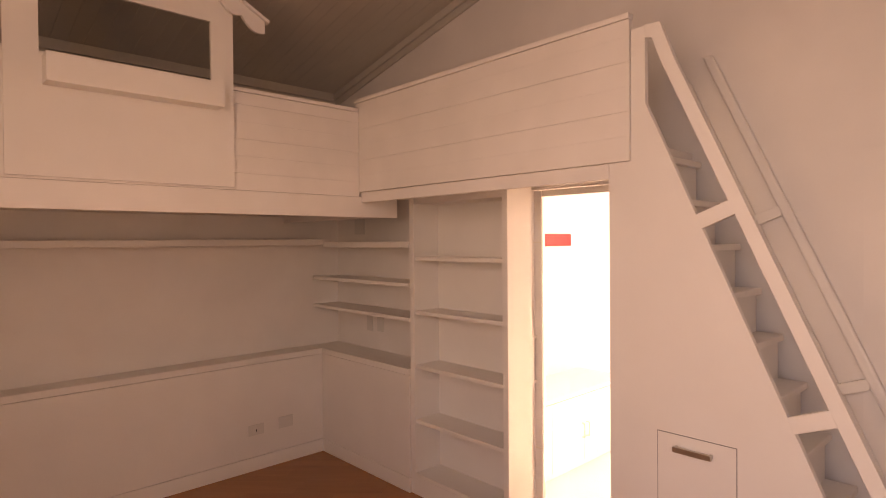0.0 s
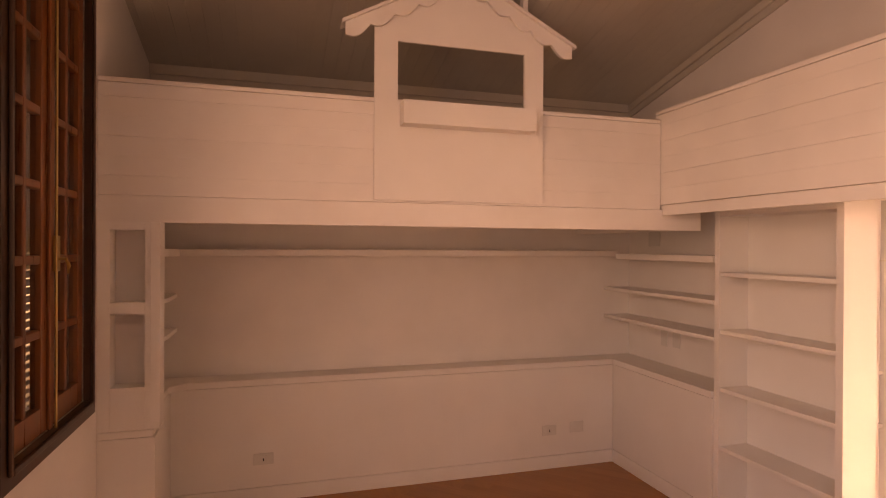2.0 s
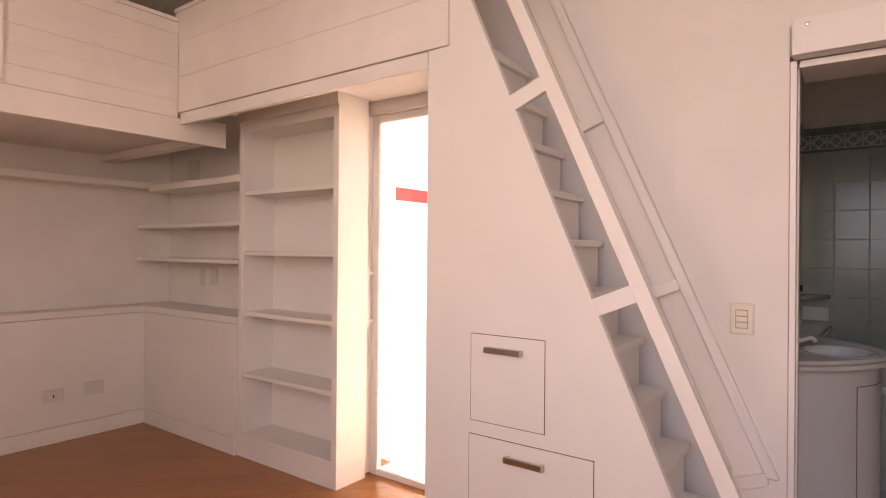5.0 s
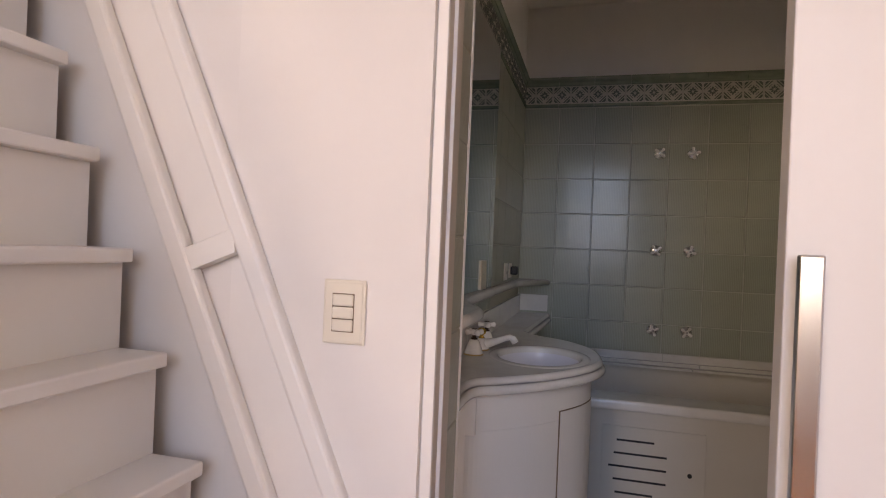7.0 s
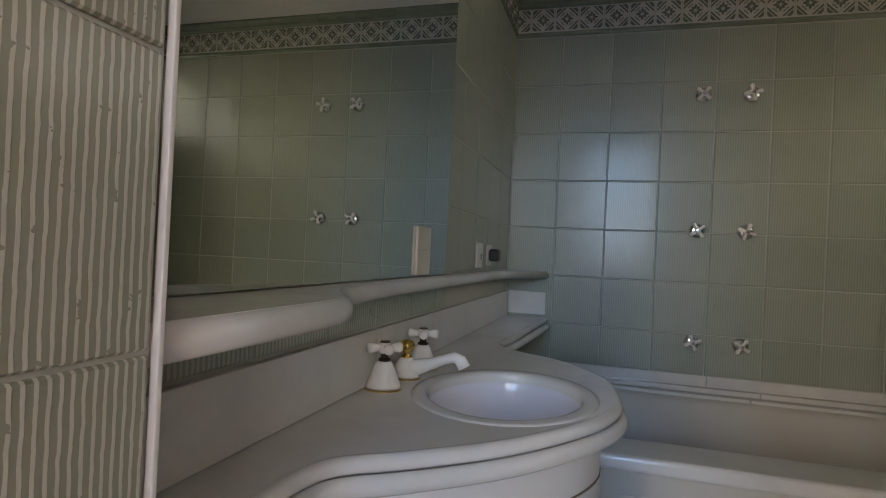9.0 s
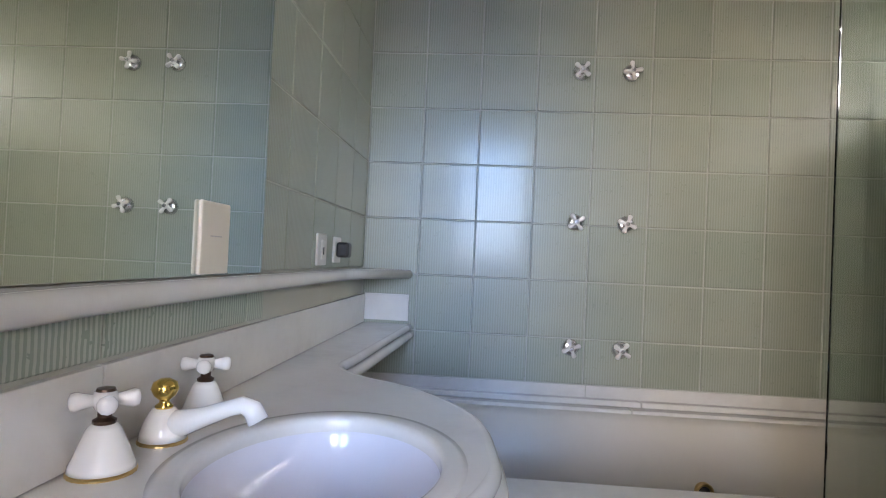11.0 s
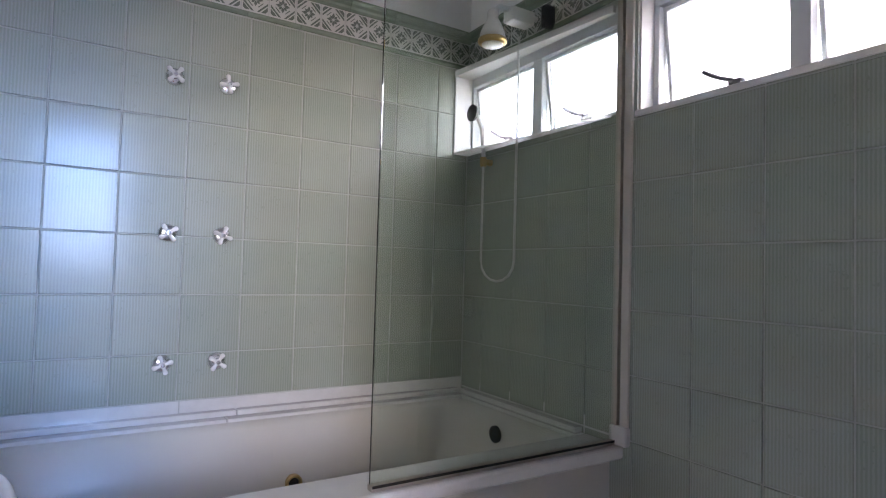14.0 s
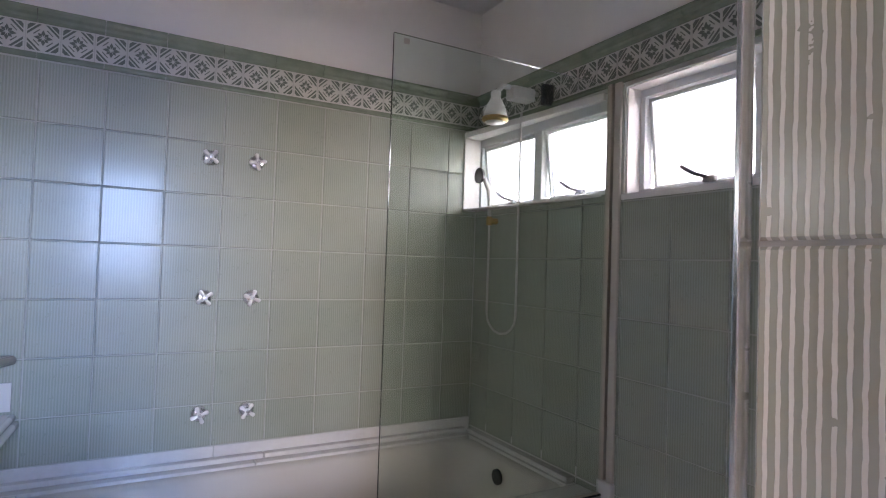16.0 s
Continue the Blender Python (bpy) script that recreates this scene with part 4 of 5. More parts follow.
# ---- wall taps ----
def cross_tap(x, z, turn):
    t = thing("wall_tap", (x, BN - 0.012, z), "white porcelain cross-handle wall tap with chrome rose", "tap", "bath taps")
    part("rose", lathe([(0.030, 0.0), (0.030, 0.004), (0.026, 0.010), (0.014, 0.014), (0.0001, 0.014)], (x, BN - 0.012, z), "y", 20, -1), CHROME, t, smooth=True)
    part("stem", lathe([(0.011, 0.012), (0.010, 0.030), (0.008, 0.034), (0.0001, 0.034)], (x, BN - 0.012, z), "y", 14, -1), CHROME, t, smooth=True)
    arms = []
    for k in range(4):
        a = radians(turn + 90 * k)
        c, s = math.cos(a), math.sin(a)
        y = BN - 0.012 - 0.036
        arms.append(tube([(x + c * r, y, z + s * r) for r in (0.004, 0.014, 0.024, 0.030, 0.034)], [0.0065, 0.006, 0.0085, 0.0085, 0.004], 8))
    part("cross_handle", joined(*arms, lathe([(0.011, -0.008), (0.012, 0.0), (0.009, 0.008), (0.0001, 0.009)], (x, BN - 0.048, z), "y", 14, -1)), PORCELAIN, t, smooth=True)
    part("cap", lathe([(0.0075, 0.0), (0.007, 0.003), (0.0001, 0.0035)], (x, BN - 0.0575, z), "y", 10, -1), CHROME, t)


for i, z in enumerate((0.772, 1.214, 1.752)):
    cross_tap(1.416, z, (20, 35, 50)[i])
    cross_tap(1.590, z, (55, 70, 10)[i])

# ---- shower head and hand shower ----
sh = thing("wall_shower", (2.44, 4.93, 2.0), "white electric shower head with brass face plate on a wall arm", "shower")
part("arm", tube([(BE - 0.002, 4.905, 2.10), (2.50, 4.90, 2.105), (2.45, 4.897, 2.10), (2.425, 4.897, 2.07)], 0.011, 10), WHITEP, sh)
part("head", lathe([(0.018, 0.115), (0.022, 0.105), (0.020, 0.085), (0.034, 0.06), (0.046, 0.03), (0.050, 0.005), (0.0001, 0.005)], (2.42, 4.897, 1.962), "z", 24), PORCELAIN, sh, smooth=True)
part("face_plate", lathe([(0.053, 0.008), (0.054, -0.004), (0.046, -0.010), (0.0001, -0.012)], (2.42, 4.897, 1.960), "z", 24), BRASS, sh, smooth=True)
part("nozzle_plate", lathe([(0.040, -0.009), (0.038, -0.0145), (0.0001, -0.0150)], (2.42, 4.897, 1.960), "z", 24), WHITEP, sh, smooth=True)
part("connector", boxes((2.49, 2.60, 4.87, 4.93, 2.055, 2.11), bevel=0.008), WHITEP, sh)
part("bracket", boxes((2.59, 2.644, 4.80, 4.83, 2.03, 2.115), bevel=0.008), BLACKP, sh)
hs = thing("hand_shower", (2.60, 5.16, 1.5), "hand shower with a long white looped hose and brass holder", "hand shower")
pts = []
for i in range(41):
    a = i / 40
    if a < 0.4:
        p = (2.60, 5.185, 1.60 - (1.60 - 1.16) * a / 0.4)
    elif a < 0.6:
        b = math.pi * (a - 0.4) / 0.2
        p = (2.60, 5.075 + 0.11 * math.cos(b), 1.16 - 0.085 * math.sin(b))
    else:
        p = (2.60, 4.965, 1.16 + (2.03 - 1.16) * (a - 0.6) / 0.4)
    pts.append(p)
part("hose", tube(pts, 0.005, 8), WHITEP, hs)
part("holder", joined(tube([(2.644, 5.18, 1.578), (2.60, 5.18, 1.578)], 0.014, 10), lathe([(0.013, -0.02), (0.015, 0.0), (0.013, 0.02), (0.0001, 0.02)], (2.60, 5.185, 1.578), "z", 12)), BRASS, hs)
part("wand", tube([(2.60, 5.185, 1.60), (2.595, 5.19, 1.72), (2.575, 5.20, 1.775)], [0.009, 0.010, 0.012], 10), WHITEP, hs)
part("spray", lathe([(0.010, -0.012), (0.034, -0.004), (0.036, 0.008), (0.0001, 0.012)], (2.555, 5.205, 1.785), "x", 18, -1), BLACKP, hs, "dark round spray face")

# ---- mirror, marble shelf, vanity ----
mr = thing("wall_mirror", (BW + 0.004, 3.8, 1.02), "large frameless wall mirror above the marble shelf", "mirror")
part("mirror_glass", boxes((BW + 0.013, BW + 0.018, YB + 0.004, 4.385, 1.022, 2.04), bevel=0.0008, seg=1), MIRROR, mr)
ms = thing("marble_shelf", (BW, 4.3, 0.99), "curved white marble shelf below the mirror", "shelf")
SHELF_EDGE = [(0.796, 3.203), (0.803, 3.36), (0.806, 3.45), (0.804, 3.495), (0.796, 3.530), (0.780, 3.562), (0.760, 3.594), (0.742, 3.632), (0.727, 3.68), (0.714, 3.745), (0.704, 3.83), (0.697, 3.95), (0.695, 4.3), (0.698, 4.9), (0.706, 5.06), (0.842, 5.362)]
part("slab", prism([(BW + 0.012, 3.203), *[(x - 0.010, y) for x, y in SHELF_EDGE], (BW + 0.012, 5.362)], "z", 0.989, 1.020), MARBLE, ms)
part("nosing", tube([(x - 0.0125, y, 1.0035) for x, y in SHELF_EDGE], 0.0162, 12), MARBLE, ms, smooth=True)
CZ = 0.823
vt = thing("marble_counter", (0.85, 4.0, CZ - 0.05), "white marble vanity top curving round the wash basin", "counter")
CX, CY = 0.92, 3.958
OVX, OVY = 0.905, 1.14
COUNTER = [(0.770, 3.10), (0.770, 3.203), (0.768, 3.36), (0.770, 3.46), (0.792, 3.525), (0.862, 3.580), (0.975, 3.685), (1.070, 3.820), (1.116, 3.930), (1.122, 4.03), (1.092, 4.20), (0.985, 4.356), (0.868, 4.435), (0.800, 4.53), (0.806, 4.70), (0.824, 5.03), (0.842, 5.362), (0.86, 5.6)]


def vanity_edge(grow):
    """The counter's front edge, smoothed, set out by grow."""
    pts = []
    c = [Vector(p) for p in COUNTER]
    for a, b, d, e in zip(c, c[1:], c[2:], c[3:]):
        for k in range(6):
            t = k / 6
            pts.append(0.5 * (2 * b + (d - a) * t + (2 * a - 5 * b + 4 * d - e) * t * t + (3 * b - a - 3 * d + e) * t ** 3))
    pts.append(c[-2])
    out = []
    for k, p in enumerate(pts):
        d = pts[min(k + 1, len(pts) - 1)] - pts[max(k - 1, 0)]
        d.normalize()
        out.append((p.x + d.y * grow, p.y - d.x * grow))
    return out


bm = bmesh.new()
outer = [(BW + 0.012, 3.203), *vanity_edge(0.0), (BW + 0.012, 5.362)]
ring = [(CX + 0.163 * OVX * math.cos(radians(a)), CY + 0.163 * OVY * math.sin(radians(a))) for a in range(0, 360, 10)]
ov = [bm.verts.new((x, y, CZ)) for x, y in outer]
rv = [bm.verts.new((x, y, CZ)) for x, y in ring]
oe = [bm.edges.new((ov[i], ov[(i + 1) % len(ov)])) for i in range(len(ov))]
re_ = [bm.edges.new((rv[i], rv[(i + 1) % len(rv)])) for i in range(len(rv))]
bmesh.ops.triangle_fill(bm, use_beauty=True, use_dissolve=False, edges=oe + re_)
inner = [f for f in bm.faces if math.hypot((f.calc_center_median().x - CX) / OVX, (f.calc_center_median().y - CY) / OVY) < 0.155]
bmesh.ops.delete(bm, geom=inner, context="FACES")
ext = bmesh.ops.extrude_face_region(bm, geom=list(bm.faces))
bmesh.ops.translate(bm, verts=[v for v in ext["geom"] if isinstance(v, bmesh.types.BMVert)], vec=(0, 0, -0.022))
part("slab", bm, MARBLE, vt)


def nosing(grow, z, r):
    pts = vanity_edge(grow)
    return tube([(x, y, z) for x, y in pts], r, 10)


part("upper_nosing", nosing(-0.004, CZ - 0.011, 0.012), MARBLE, vt, smooth=True)
part("lower_nosing", nosing(0.004, CZ - 0.036, 0.014), MARBLE, vt, smooth=True)
def oval(bm):
    """Squeezes a turned body into the basin's oval plan."""
    for v in bm.verts:
        v.co.x, v.co.y = CX + (v.co.x - CX) * OVX, CY + (v.co.y - CY) * OVY
    return bm


part("raised_rim", oval(lathe([(0.156, -0.020), (0.1555, -0.006), (0.158, 0.0), (0.163, 0.0018), (0.171, 0.0022), (0.180, 0.0014), (0.190, 0.0002), (0.190, -0.003), (0.160, -0.020)], (CX, CY, CZ), "z", 64, 1, False)), MARBLE, vt, smooth=True)
part("backsplash", boxes((BW + 0.012, BW + 0.024, 3.203, 3.92, CZ + 0.001, 0.926), (BW + 0.012, BW + 0.024, 3.923, 5.362, CZ + 0.001, 0.926), (BW + 0.025, 0.835, 5.350, 5.362, CZ + 0.012, 0.93), bevel=0.0015), MARBLE, vt)
ba = thing("wash_basin", (CX, CY, CZ - 0.14), "round bluish white porcelain wash basin set in marble", "basin")
part("bowl", oval(lathe([(0.166, 0.136), (0.161, 0.136), *[(0.160 * math.cos(radians(a)), 0.132 - 0.128 * math.sin(radians(a))) for a in range(0, 84, 7)], (0.016, 0.0035), (0.0001, 0.0035)], (CX, CY, CZ - 0.14), "z", 64, 1, False)), BASINP, ba, smooth=True)
part("drain", lathe([(0.019, 0.008), (0.021, 0.010), (0.016, 0.012), (0.0001, 0.011)], (CX, CY, CZ - 0.14), "z", 20), CHROME, ba)

vc = thing("vanity_cabinet", (CX, CY, 0), "curved white lacquered vanity cabinet under the basin", "cabinet")
edge = [p for p in vanity_edge(-0.028) if 3.52 < p[1] < 4.50]
part("body", prism([*edge, (0.735, 4.50), (0.735, 3.52)], "z", 0.0, CZ - 0.16), JOINERY, vc)
rim_in = [(CX - 0.03 + (x - CX + 0.03) * 0.93, CY + (y - CY) * 0.95) for x, y in edge]
part("apron", prism([*edge, *reversed(rim_in)], "z", CZ - 0.1595, CZ - 0.045), JOINERY, vc)
part("side_panel", boxes((0.735, 0.79, 3.521, 3.531, CZ - 0.1595, CZ - 0.045)), JOINERY, vc)


def at_y(grow, y):
    """The point of the counter's edge, set out by grow, at a given y."""
    pts = vanity_edge(grow)
    for a, b in zip(pts, pts[1:]):
        if a[1] <= y < b[1]:
            t = (y - a[1]) / (b[1] - a[1])
            return a[0] + (b[0] - a[0]) * t, y
    return pts[-1]


def skin(y0, y1, grow0, grow1, z0, z1, n=16):
    ys = [y0 + (y1 - y0) * k / n for k in range(n + 1)]
    return prism([*[at_y(grow1, y) for y in ys], *[at_y(grow0, y) for y in reversed(ys)]], "z", z0, z1)


door = part("door", skin(3.772, 4.30, -0.0278, -0.0255, 0.10, CZ - 0.135), JOINERY, vc)
part("door_gap", joined(skin(3.7675, 3.7712, -0.0278, -0.0262, 0.095, CZ - 0.131, 2), skin(3.7715, 4.305, -0.0278, -0.0262, CZ - 0.1345, CZ - 0.131)), ROCKERGAP, vc, "dark gap round the curved door")
hx, hy = [p for p in vanity_edge(-0.0225) if p[1] > 4.20][0]
part("door_handle", tube([(hx + o, hy + o * 0.5, z) for o, z in ((0.0, 0.44), (0.024, 0.44), (0.028, 0.40), (0.028, 0.35), (0.024, 0.33), (0.0, 0.33))], 0.006, 8), CHROME, door)
lp = thing("vanity_cabinet", (0.7, 3.4, 0), "narrow white lacquered cabinet below the marble counter", "cabinet")
part("front_panel", boxes((0.725, 0.741, 3.205, 3.52, 0.0, CZ - 0.052), bevel=0.002), JOINERY, lp)
part("inset_panel", boxes((0.7415, 0.747, 3.25, 3.49, 0.10, CZ - 0.13), bevel=0.003), JOINERY, lp)

# ---- basin tap set ----
tp = thing("basin_tap", (0.74, 3.99, CZ), "white porcelain basin tap set with gold knob on the counter", "tap")


def tap_handle(x, y, name, turn):
    h = part(name, lathe([(0.033, 0.004), (0.032, 0.009), (0.028, 0.018), (0.022, 0.034), (0.017, 0.046), (0.013, 0.051), (0.0001, 0.052)], (x, y, CZ), "z", 24), PORCELAIN, tp, smooth=True)
    part("base_ring", lathe([(0.0345, 0.0), (0.0345, 0.002), (0.032, 0.0042), (0.0001, 0.0042)], (x, y, CZ), "z", 24), BRASS, h)
    part("neck", lathe([(0.011, 0.051), (0.012, 0.055), (0.007, 0.058), (0.007, 0.064), (0.010, 0.067), (0.0001, 0.068)], (x, y, CZ), "z", 16), DARKBRONZE, h)
    arms = []
    for k in range(4):
        a = radians(turn + 90 * k)
        c, s = math.cos(a), math.sin(a)
        arms.append(tube([(x + c * r, y + s * r, CZ + 0.076) for r in (0.003, 0.012, 0.020, 0.027, 0.032, 0.034)], [0.0085, 0.0065, 0.0085, 0.0105, 0.009, 0.004], 10))
    part("cross", joined(*arms, lathe([(0.010, -0.010), (0.014, 0.0), (0.011, 0.009), (0.0001, 0.010)], (x, y, CZ + 0.076), "z", 16)), PORCELAIN, h, smooth=True)
    part("cap", lathe([(0.010, 0.0), (0.009, 0.003), (0.0001, 0.0035)], (x, y, CZ + 0.0855), "z", 14), DARKBRONZE, h)


DARKBRONZE = shader("dark_bronze", (0.10, 0.06, 0.04), 0.35, 0.8)[0]
tap_handle(0.705, 3.880, "hot_handle", 38)
tap_handle(0.708, 4.096, "cold_handle", 20)
part("spout_body", lathe([(0.028, 0.004), (0.027, 0.012), (0.023, 0.024), (0.017, 0.036), (0.013, 0.041), (0.0001, 0.042)], (0.711, 3.985, CZ), "z", 24), PORCELAIN, tp, smooth=True)
part("spout", tube([(0.712, 3.985, CZ + 0.018), (0.735, 3.985, CZ + 0.024), (0.765, 3.985, CZ + 0.034), (0.795, 3.985, CZ + 0.046), (0.812, 3.985, CZ + 0.051), (0.824, 3.985, CZ + 0.046), (0.832, 3.985, CZ + 0.032)], [0.019, 0.0165, 0.012, 0.010, 0.011, 0.0125, 0.013], 14), PORCELAIN, tp, smooth=True)
part("spout_ring", lathe([(0.0295, 0.0), (0.0295, 0.002), (0.027, 0.0042), (0.0001, 0.0042)], (0.711, 3.985, CZ), "z", 24), BRASS, tp)
part("lift_knob", lathe([(0.010, 0.0), (0.011, 0.003), (0.006, 0.007), (0.006, 0.010), (0.013, 0.016), (0.0165, 0.024), (0.014, 0.032), (0.006, 0.0365), (0.0001, 0.037)], (0.711, 3.985, CZ + 0.041), "z", 20), GOLD, tp, smooth=True)

sp = plate("mirror_switch", (BW + 0.018, 4.174, 1.081), 0.098, 0.114, "x", 1, IVORY, "ivory switch plate standing at the foot of the mirror", "switch", "blank")
part("rocker_line", boxes((BW + 0.0252, BW + 0.026, 4.155, 4.193, 1.083, 1.085)), NICKEL, sp)
plate("bath_outlet", (BW + 0.011, 4.80, 1.075), 0.085, 0.085, "x", 1, WHITEP, "white socket plate above the marble shelf", "socket", "socket")
pl = plate("bath_outlet", (BW + 0.011, 4.96, 1.077), 0.075, 0.075, "x", 1, WHITEP, "white socket plate with a black plug", "socket", "blank")
part("plug", boxes((BW + 0.018, BW + 0.055, 4.935, 4.985, 1.055, 1.10), bevel=0.008), BLACKP, pl, "black plastic plug")
fb = thing("flush_plate", (BE, 3.62, 0.955), "white flush push plate with black rim on the tiled wall", "flush plate")
part("rim", boxes((BE - 0.018, BE - 0.0115, 3.56, 3.685, 0.905, 1.005), bevel=0.006), BLACKP, fb)
part("button", boxes((BE - 0.024, BE - 0.0185, 3.575, 3.67, 0.918, 0.992), bevel=0.005), WHITEP, fb)

# ---- steel corner trim on the tiled jamb ----
structure("trim_jamb", boxes((1.450, 1.4625, 3.198, 3.2025, 0.0, 2.0), bevel=0.001), STEEL, "polished steel trim on the tiled jamb corner")

# ---- wall tiles ----
PITCH, GAP, THICK = 0.2015, 0.004, 0.011
TZ0 = 0.803 - 4 * PITCH


def tile_mesh(w, h, glaze):
    bm = boxes((-w / 2, w / 2, -THICK, 0, -h / 2, h / 2))
    front = [e for e in bm.edges if all(v.co.y < -THICK * 0.5 for v in e.verts)]
    bmesh.ops.bevel(bm, geom=front, offset=0.002, segments=1, affect="EDGES")
    me = bpy.data.meshes.new("tile")
    bm.to_mesh(me)
    bm.free()
    me.materials.append((TILE, TILEDEEP, TILESTRIP)[glaze])
    return me


MESHES = {}


def tile(parent, at, turn, w, h, glaze):
    key = (round(w, 3), round(h, 3), glaze)
    if w < 0.012 or h < 0.012:
        return
    if key not in MESHES:
        MESHES[key] = tile_mesh(*key)
    ob = new("tile", MESHES[key])
    ob.parent = parent
    ob.matrix_basis = pose(*at, 0, 0, turn)


def tile_field(parent, axis, face, turn, u0, u1, ustart, z0, z1, holes=(), drop=0.0, glaze=0):
    """Tiles over a wall face, cut at the ends and round openings."""
    cuts_u = [u0] + [u for u in [ustart + PITCH * k for k in range(-20, 30)] if u0 + 0.01 < u < u1 - 0.01] + [u1]
    cuts_z = [z0] + [z for z in [TZ0 - drop + PITCH * k for k in range(0, 14)] if z0 + 0.01 < z < z1 - 0.01] + [z1]
    for a, b in zip(cuts_u, cuts_u[1:]):
        for c, d in zip(cuts_z, cuts_z[1:]):
            spans = [(a, b, c, d)]
            for ha, hb, hc, hd in holes:
                out = []
                for a2, b2, c2, d2 in spans:
                    if b2 <= ha or a2 >= hb or d2 <= hc or c2 >= hd:
                        out.append((a2, b2, c2, d2))
                        continue
                    if a2 < ha:
                        out.append((a2, ha, c2, d2))
                    if b2 > hb:
                        out.append((hb, b2, c2, d2))
                    ma, mb = max(a2, ha), min(b2, hb)
                    if c2 < hc:
                        out.append((ma, mb, c2, hc))
                    if d2 > hd:
                        out.append((ma, mb, hd, d2))
                spans = out
            for a2, b2, c2, d2 in spans:
                u, z = (a2 + b2) / 2, (c2 + d2) / 2
                at = (u, face, z) if axis == "y" else (face, u, z)
                tile(parent, at, turn, b2 - a2 - GAP, d2 - c2 - GAP, glaze)


TT = 2.022
tn = structure("tiling_north", boxes((BW + 0.001, BE - 0.001, BN - 0.008, BN - 0.0005, 0.5, 2.2)), GROUT, "ribbed sage green tiles on the wall behind the bathtub")
tile_field(tn, "y", BN - 0.0005, 0, BW + 0.012, BE - 0.012, 0.861, 0.642, TT)
te = structure("tiling_east", wall_with_holes("x", BE - 0.008, BE - 0.0005, YB + 0.001, BN - 0.012, 0.0, 2.2, [(4.50, 5.36, 1.643, 2.01), (3.45, 4.415, 1.630, 2.01)]), GROUT, "ribbed sage green tiles on the window wall")
tile_field(te, "x", BE - 0.0005, -90, YB + 0.002, BN - 0.012, 4.212, 0.0, TT, [(4.498, 5.364, 1.640, 2.02), (3.446, 4.419, 1.626, 2.02)])
tw_ = structure("tiling_west", boxes((BW + 0.0005, BW + 0.008, YB + 0.001, BN - 0.012, 0.58, 2.2)), GROUT, "ribbed sage green tiles beside the mirror")
tile_field(tw_, "x", BW + 0.0005, 90, 4.389, BN - 0.012, 4.53, 1.022, TT)
tile_field(tw_, "x", BW + 0.0005, 90, YB + 0.002, 4.422, 3.33, 0.928, 0.988, glaze=2)
tile_field(tw_, "x", BW + 0.0005, 90, YB + 0.002, 4.422, 3.33, 2.041, 2.044)
tj = structure("tiling_jamb_west", boxes((0.7985, 0.806, 3.073, YB + 0.002, 0.0, 1.984)), GROUT, "ribbed sage green tiles on the door jamb")
tile_field(tj, "x", 0.7995, 90, 3.074, YB, 3.074, 0.0, 1.983, glaze=1)
tj2 = structure("tiling_jamb_east", boxes((1.467, 1.474, 3.073, 3.197, 0.0, 1.984)), GROUT, "ribbed sage green tiles on the door jamb")
tile_field(tj2, "x", 1.4735, -90, 3.074, 3.197, 2.995, 0.0, 1.983, drop=0.023, glaze=1)

# ---- frieze: square relief tiles between two green mouldings ----
FS = 0.101
bmf = boxes((-0.049, 0.049, -0.010, 0, -0.050, 0.050))
me_base = bpy.data.meshes.new("frieze_tile")
bmf.to_mesh(me_base)
bmf.free()
me_base.materials.append(FRIEZEW)
bmf = bmesh.new()


def petal(cx, cz, ang, l0, l1, w):
    c, s = math.cos(radians(ang)), math.sin(radians(ang))
    q = [(l0, 0), ((l0 + l1) / 2, w), (l1, 0), ((l0 + l1) / 2, -w)]
    pts = [(cx + c * a - s * b, cz + s * a + c * b) for a, b in q]
    v = [bmf.verts.new((x, -0.0125, z)) for x, z in pts] + [bmf.verts.new((x, -0.0095, z)) for x, z in pts]
    bmf.faces.new(v[:4])
    for i in range(4):
        bmf.faces.new((v[i], v[(i + 1) % 4], v[4 + (i + 1) % 4], v[4 + i]))


def bar(a, d0, d1, half0, half1):
    """A band across the direction a, between two distances from the tile's middle."""
    c, s = math.cos(radians(a)), math.sin(radians(a))
    pts = [(c * d - s * o, s * d + c * o) for d, o in ((d0, -half0), (d0, half0), (d1, half1), (d1, -half1))]
    v = [bmf.verts.new((x, -0.0125, z)) for x, z in pts] + [bmf.verts.new((x, -0.0095, z)) for x, z in pts]
    bmf.faces.new(v[:4])
    for i in range(4):
        bmf.faces.new((v[i], v[(i + 1) % 4], v[4 + (i + 1) % 4], v[4 + i]))


for a in range(0, 360, 45):
    petal(0, 0, a, 0.0045, 0.021 if a % 90 else 0.027, 0.0058)
for a in (45, 135, 225, 315):
    bar(a, 0.0255, 0.0285, 0.013, 0.011)
    bar(a, 0.0365, 0.0425, 0.0275, 0.0215)
    bar(a, 0.0470, 0.0580, 0.0165, 0.0055)
bmesh.ops.recalc_face_normals(bmf, faces=bmf.faces)
me_orn = bpy.data.meshes.new("ornament")
bmf.to_mesh(me_orn)
bmf.free()
me_orn.materials.append(FRIEZEG)


def frieze_run(parent, axis, face, turn, u0, u1):
    u = u1 - FS / 2
    while u > u0:
        at = (u, face, 2.098) if axis == "y" else (face, u, 2.098)
        t = new("frieze_tile", me_base)
        t.parent = parent
        t.matrix_basis = pose(*at, 0, 0, turn)
        o = new("ornament", me_orn)
        o.parent = t
        u -= FS


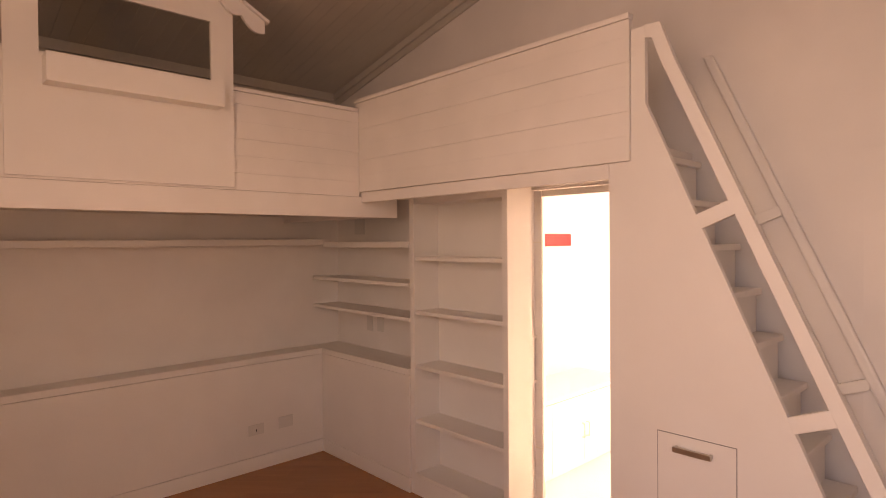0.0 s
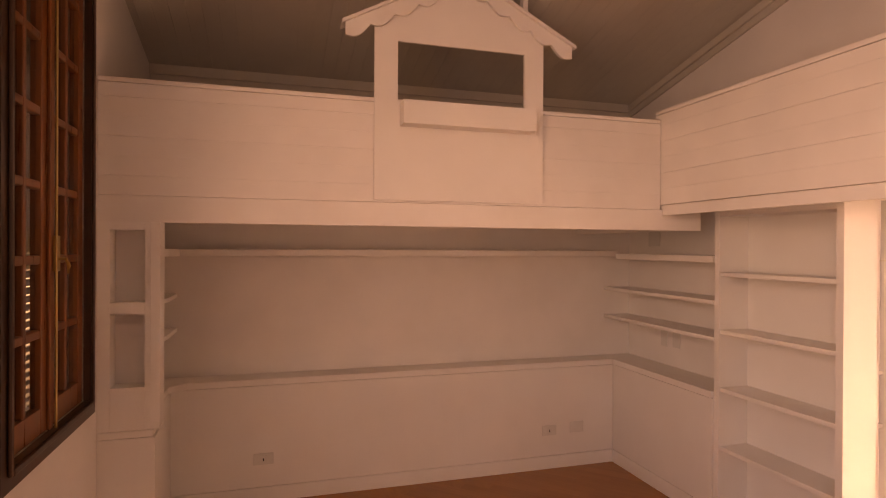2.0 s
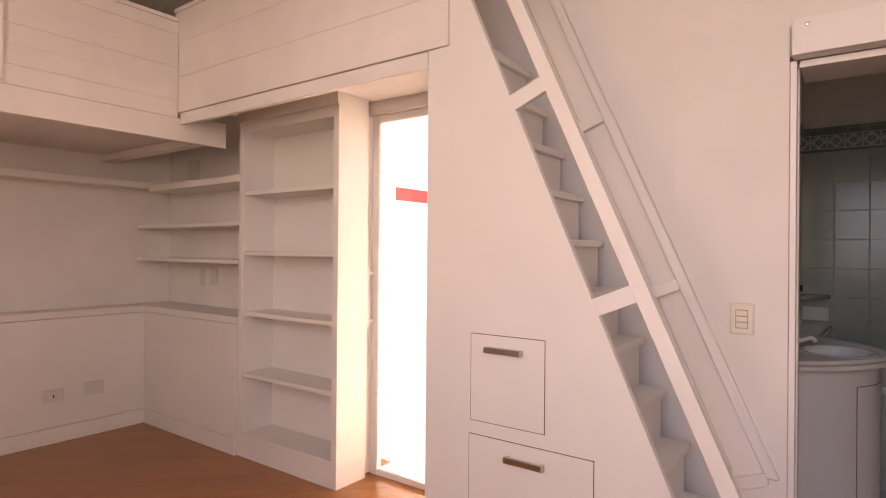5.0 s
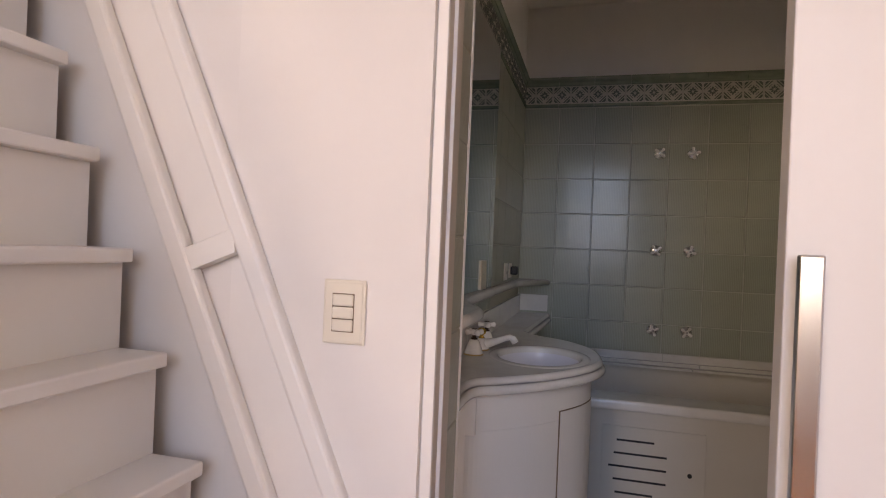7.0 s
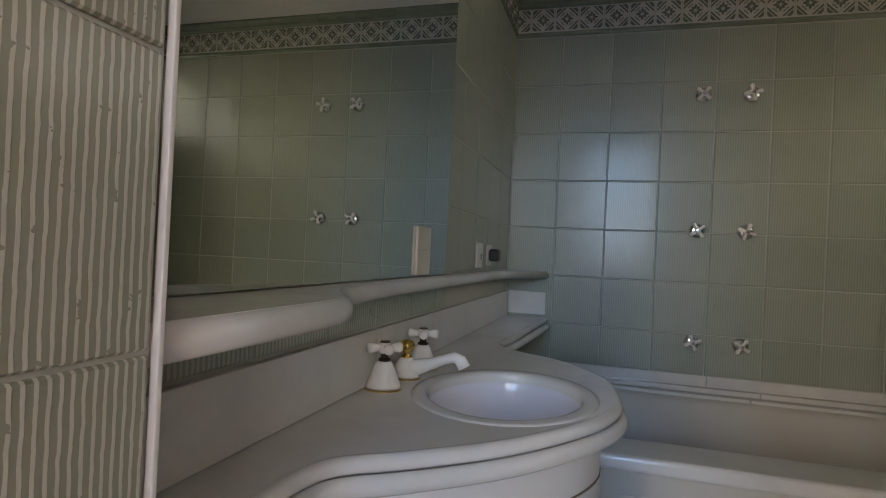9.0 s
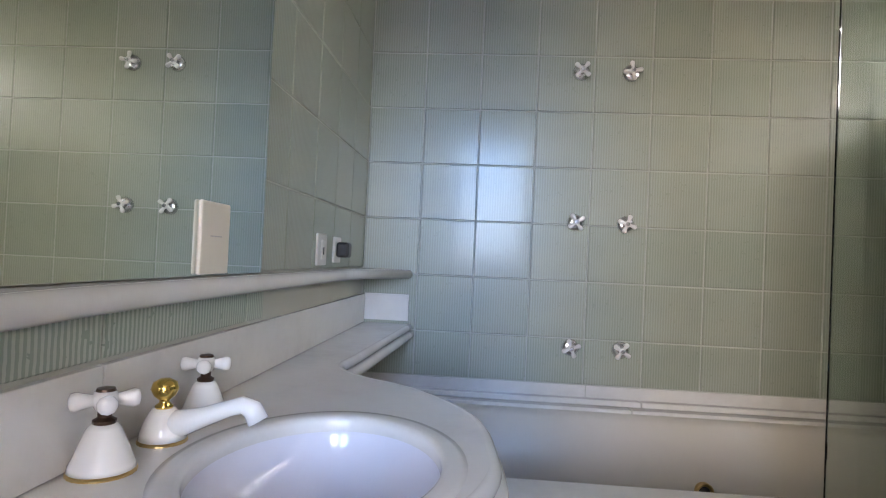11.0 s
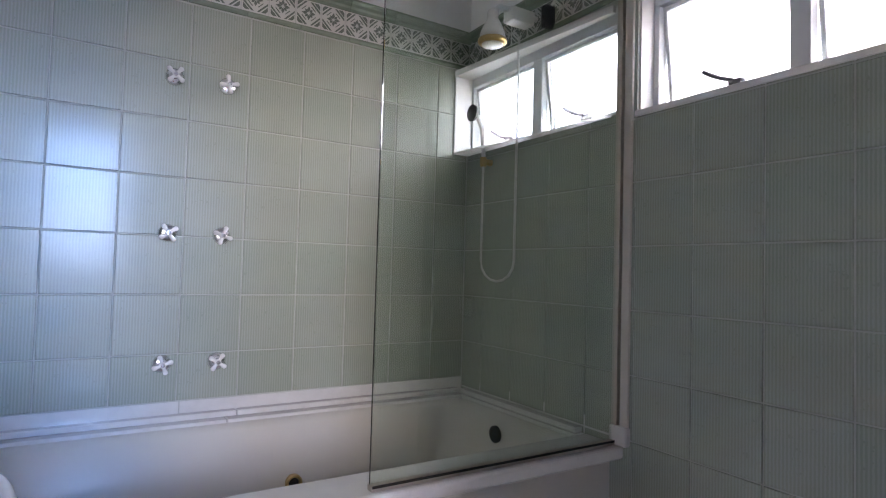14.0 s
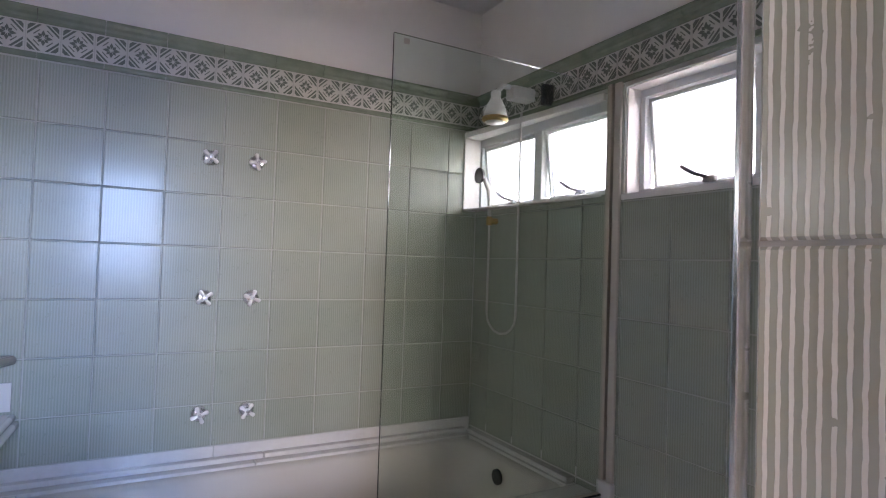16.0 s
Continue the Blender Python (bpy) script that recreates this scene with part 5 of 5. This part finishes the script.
def moulding_run(parent, axis, sign, face, u0, u1):
    def prof(pts):
        q = [(face + sign * d, z) for d, z in pts]
        return q

    up = prof([(0, 2.150), (0.012, 2.150), (0.020, 2.158), (0.020, 2.168), (0.030, 2.176), (0.034, 2.186), (0.028, 2.198), (0, 2.200)])
    lo = prof([(0, 2.026), (0.014, 2.026), (0.018, 2.034), (0.014, 2.045), (0, 2.045)])
    n = max(1, round((u1 - u0) / 0.2))
    for i in range(n):
        a, b = u0 + (u1 - u0) * i / n, u0 + (u1 - u0) * (i + 1) / n
        for p in (up, lo):
            if axis == "y":
                # profile lies across x
                bm = prism([(q[0], q[1]) for q in p], "x", a + 0.001, b - 0.001)
            else:
                bm = prism([(q[0], q[1]) for q in p], "y", a + 0.001, b - 0.001)
            part("moulding_piece", bm, TILEG, parent)


frieze_run(tn, "y", BN - 0.0005, 0, BW + 0.012, BE - 0.012)
frieze_run(te, "x", BE - 0.0005, -90, YB + 0.01, BN - 0.012)
frieze_run(tw_, "x", BW + 0.0005, 90, YB + 0.01, BN - 0.012)
moulding_run(tn, "y", -1, BN - 0.0005, BW + 0.002, BE - 0.002)
moulding_run(te, "x", -1, BE - 0.0005, YB + 0.002, BN - 0.036)
moulding_run(tw_, "x", 1, BW + 0.0005, YB + 0.002, BN - 0.036)

# ---- parquet boards, diagonal ----
fl = bpy.data.objects["floor"]
ANG = radians(45)
PW, PL = 0.10, 0.62
bmp = boxes((-PL / 2 + 0.0003, PL / 2 - 0.0003, -PW / 2 + 0.0003, PW / 2 - 0.0003, -0.010, 0.0))
me_pl = bpy.data.meshes.new("parquet_board")
bmp.to_mesh(me_pl)
bmp.free()
me_pl.materials.append(FLOORW)
c, s = math.cos(ANG), math.sin(ANG)
rest = bmesh.new()
placed = []
for i in range(-60, 60):
    off = random.random() * PL
    for j in range(-12, 12):
        u, v = j * PL + off, i * PW
        x, y = -0.2 + u * c - v * s, 1.0 + u * s + v * c
        if XW - 0.3 < x < XE + 0.3 and YS - 0.3 < y < YN + 0.3:
            placed.append((x, y))
placed.sort(key=lambda p: (p[0] + 1.6) ** 2 + (p[1] - 1.8) ** 2)
for n, (x, y) in enumerate(placed):
    if n < 300 and XW + 0.2 < x < XE - 0.2 and YS + 0.2 < y < YN - 0.2:
        ob = new("parquet_board", me_pl)
        ob.parent = fl
        ob.matrix_basis = pose(x, y, 0, 0, 0, 45)
    else:
        m = pose(x, y, 0, 0, 0, 45)
        a = PL / 2 - 0.0006
        b = PW / 2 - 0.0006
        vs = [rest.verts.new(m @ Vector(p)) for p in ((-a, -b, 0), (a, -b, 0), (a, b, 0), (-a, b, 0))]
        rest.faces.new(vs)
        lo = [rest.verts.new(v.co + Vector((0, 0, -0.01))) for v in vs]
        for k in range(4):
            rest.faces.new((vs[k], vs[(k + 1) % 4], lo[(k + 1) % 4], lo[k]))
for co, no in (((XW - 0.1, 0, 0), (-1, 0, 0)), ((XE + 0.1, 0, 0), (1, 0, 0)), ((0, YS - 0.1, 0), (0, -1, 0)), ((0, YN + 0.05, 0), (0, 1, 0))):
    bmesh.ops.bisect_plane(rest, geom=[*rest.verts, *rest.edges, *rest.faces], plane_co=co, plane_no=no, clear_outer=True)
ro_ = part("parquet_border", rest, FLOORW, fl)
tagged(ro_, kind="stuff")
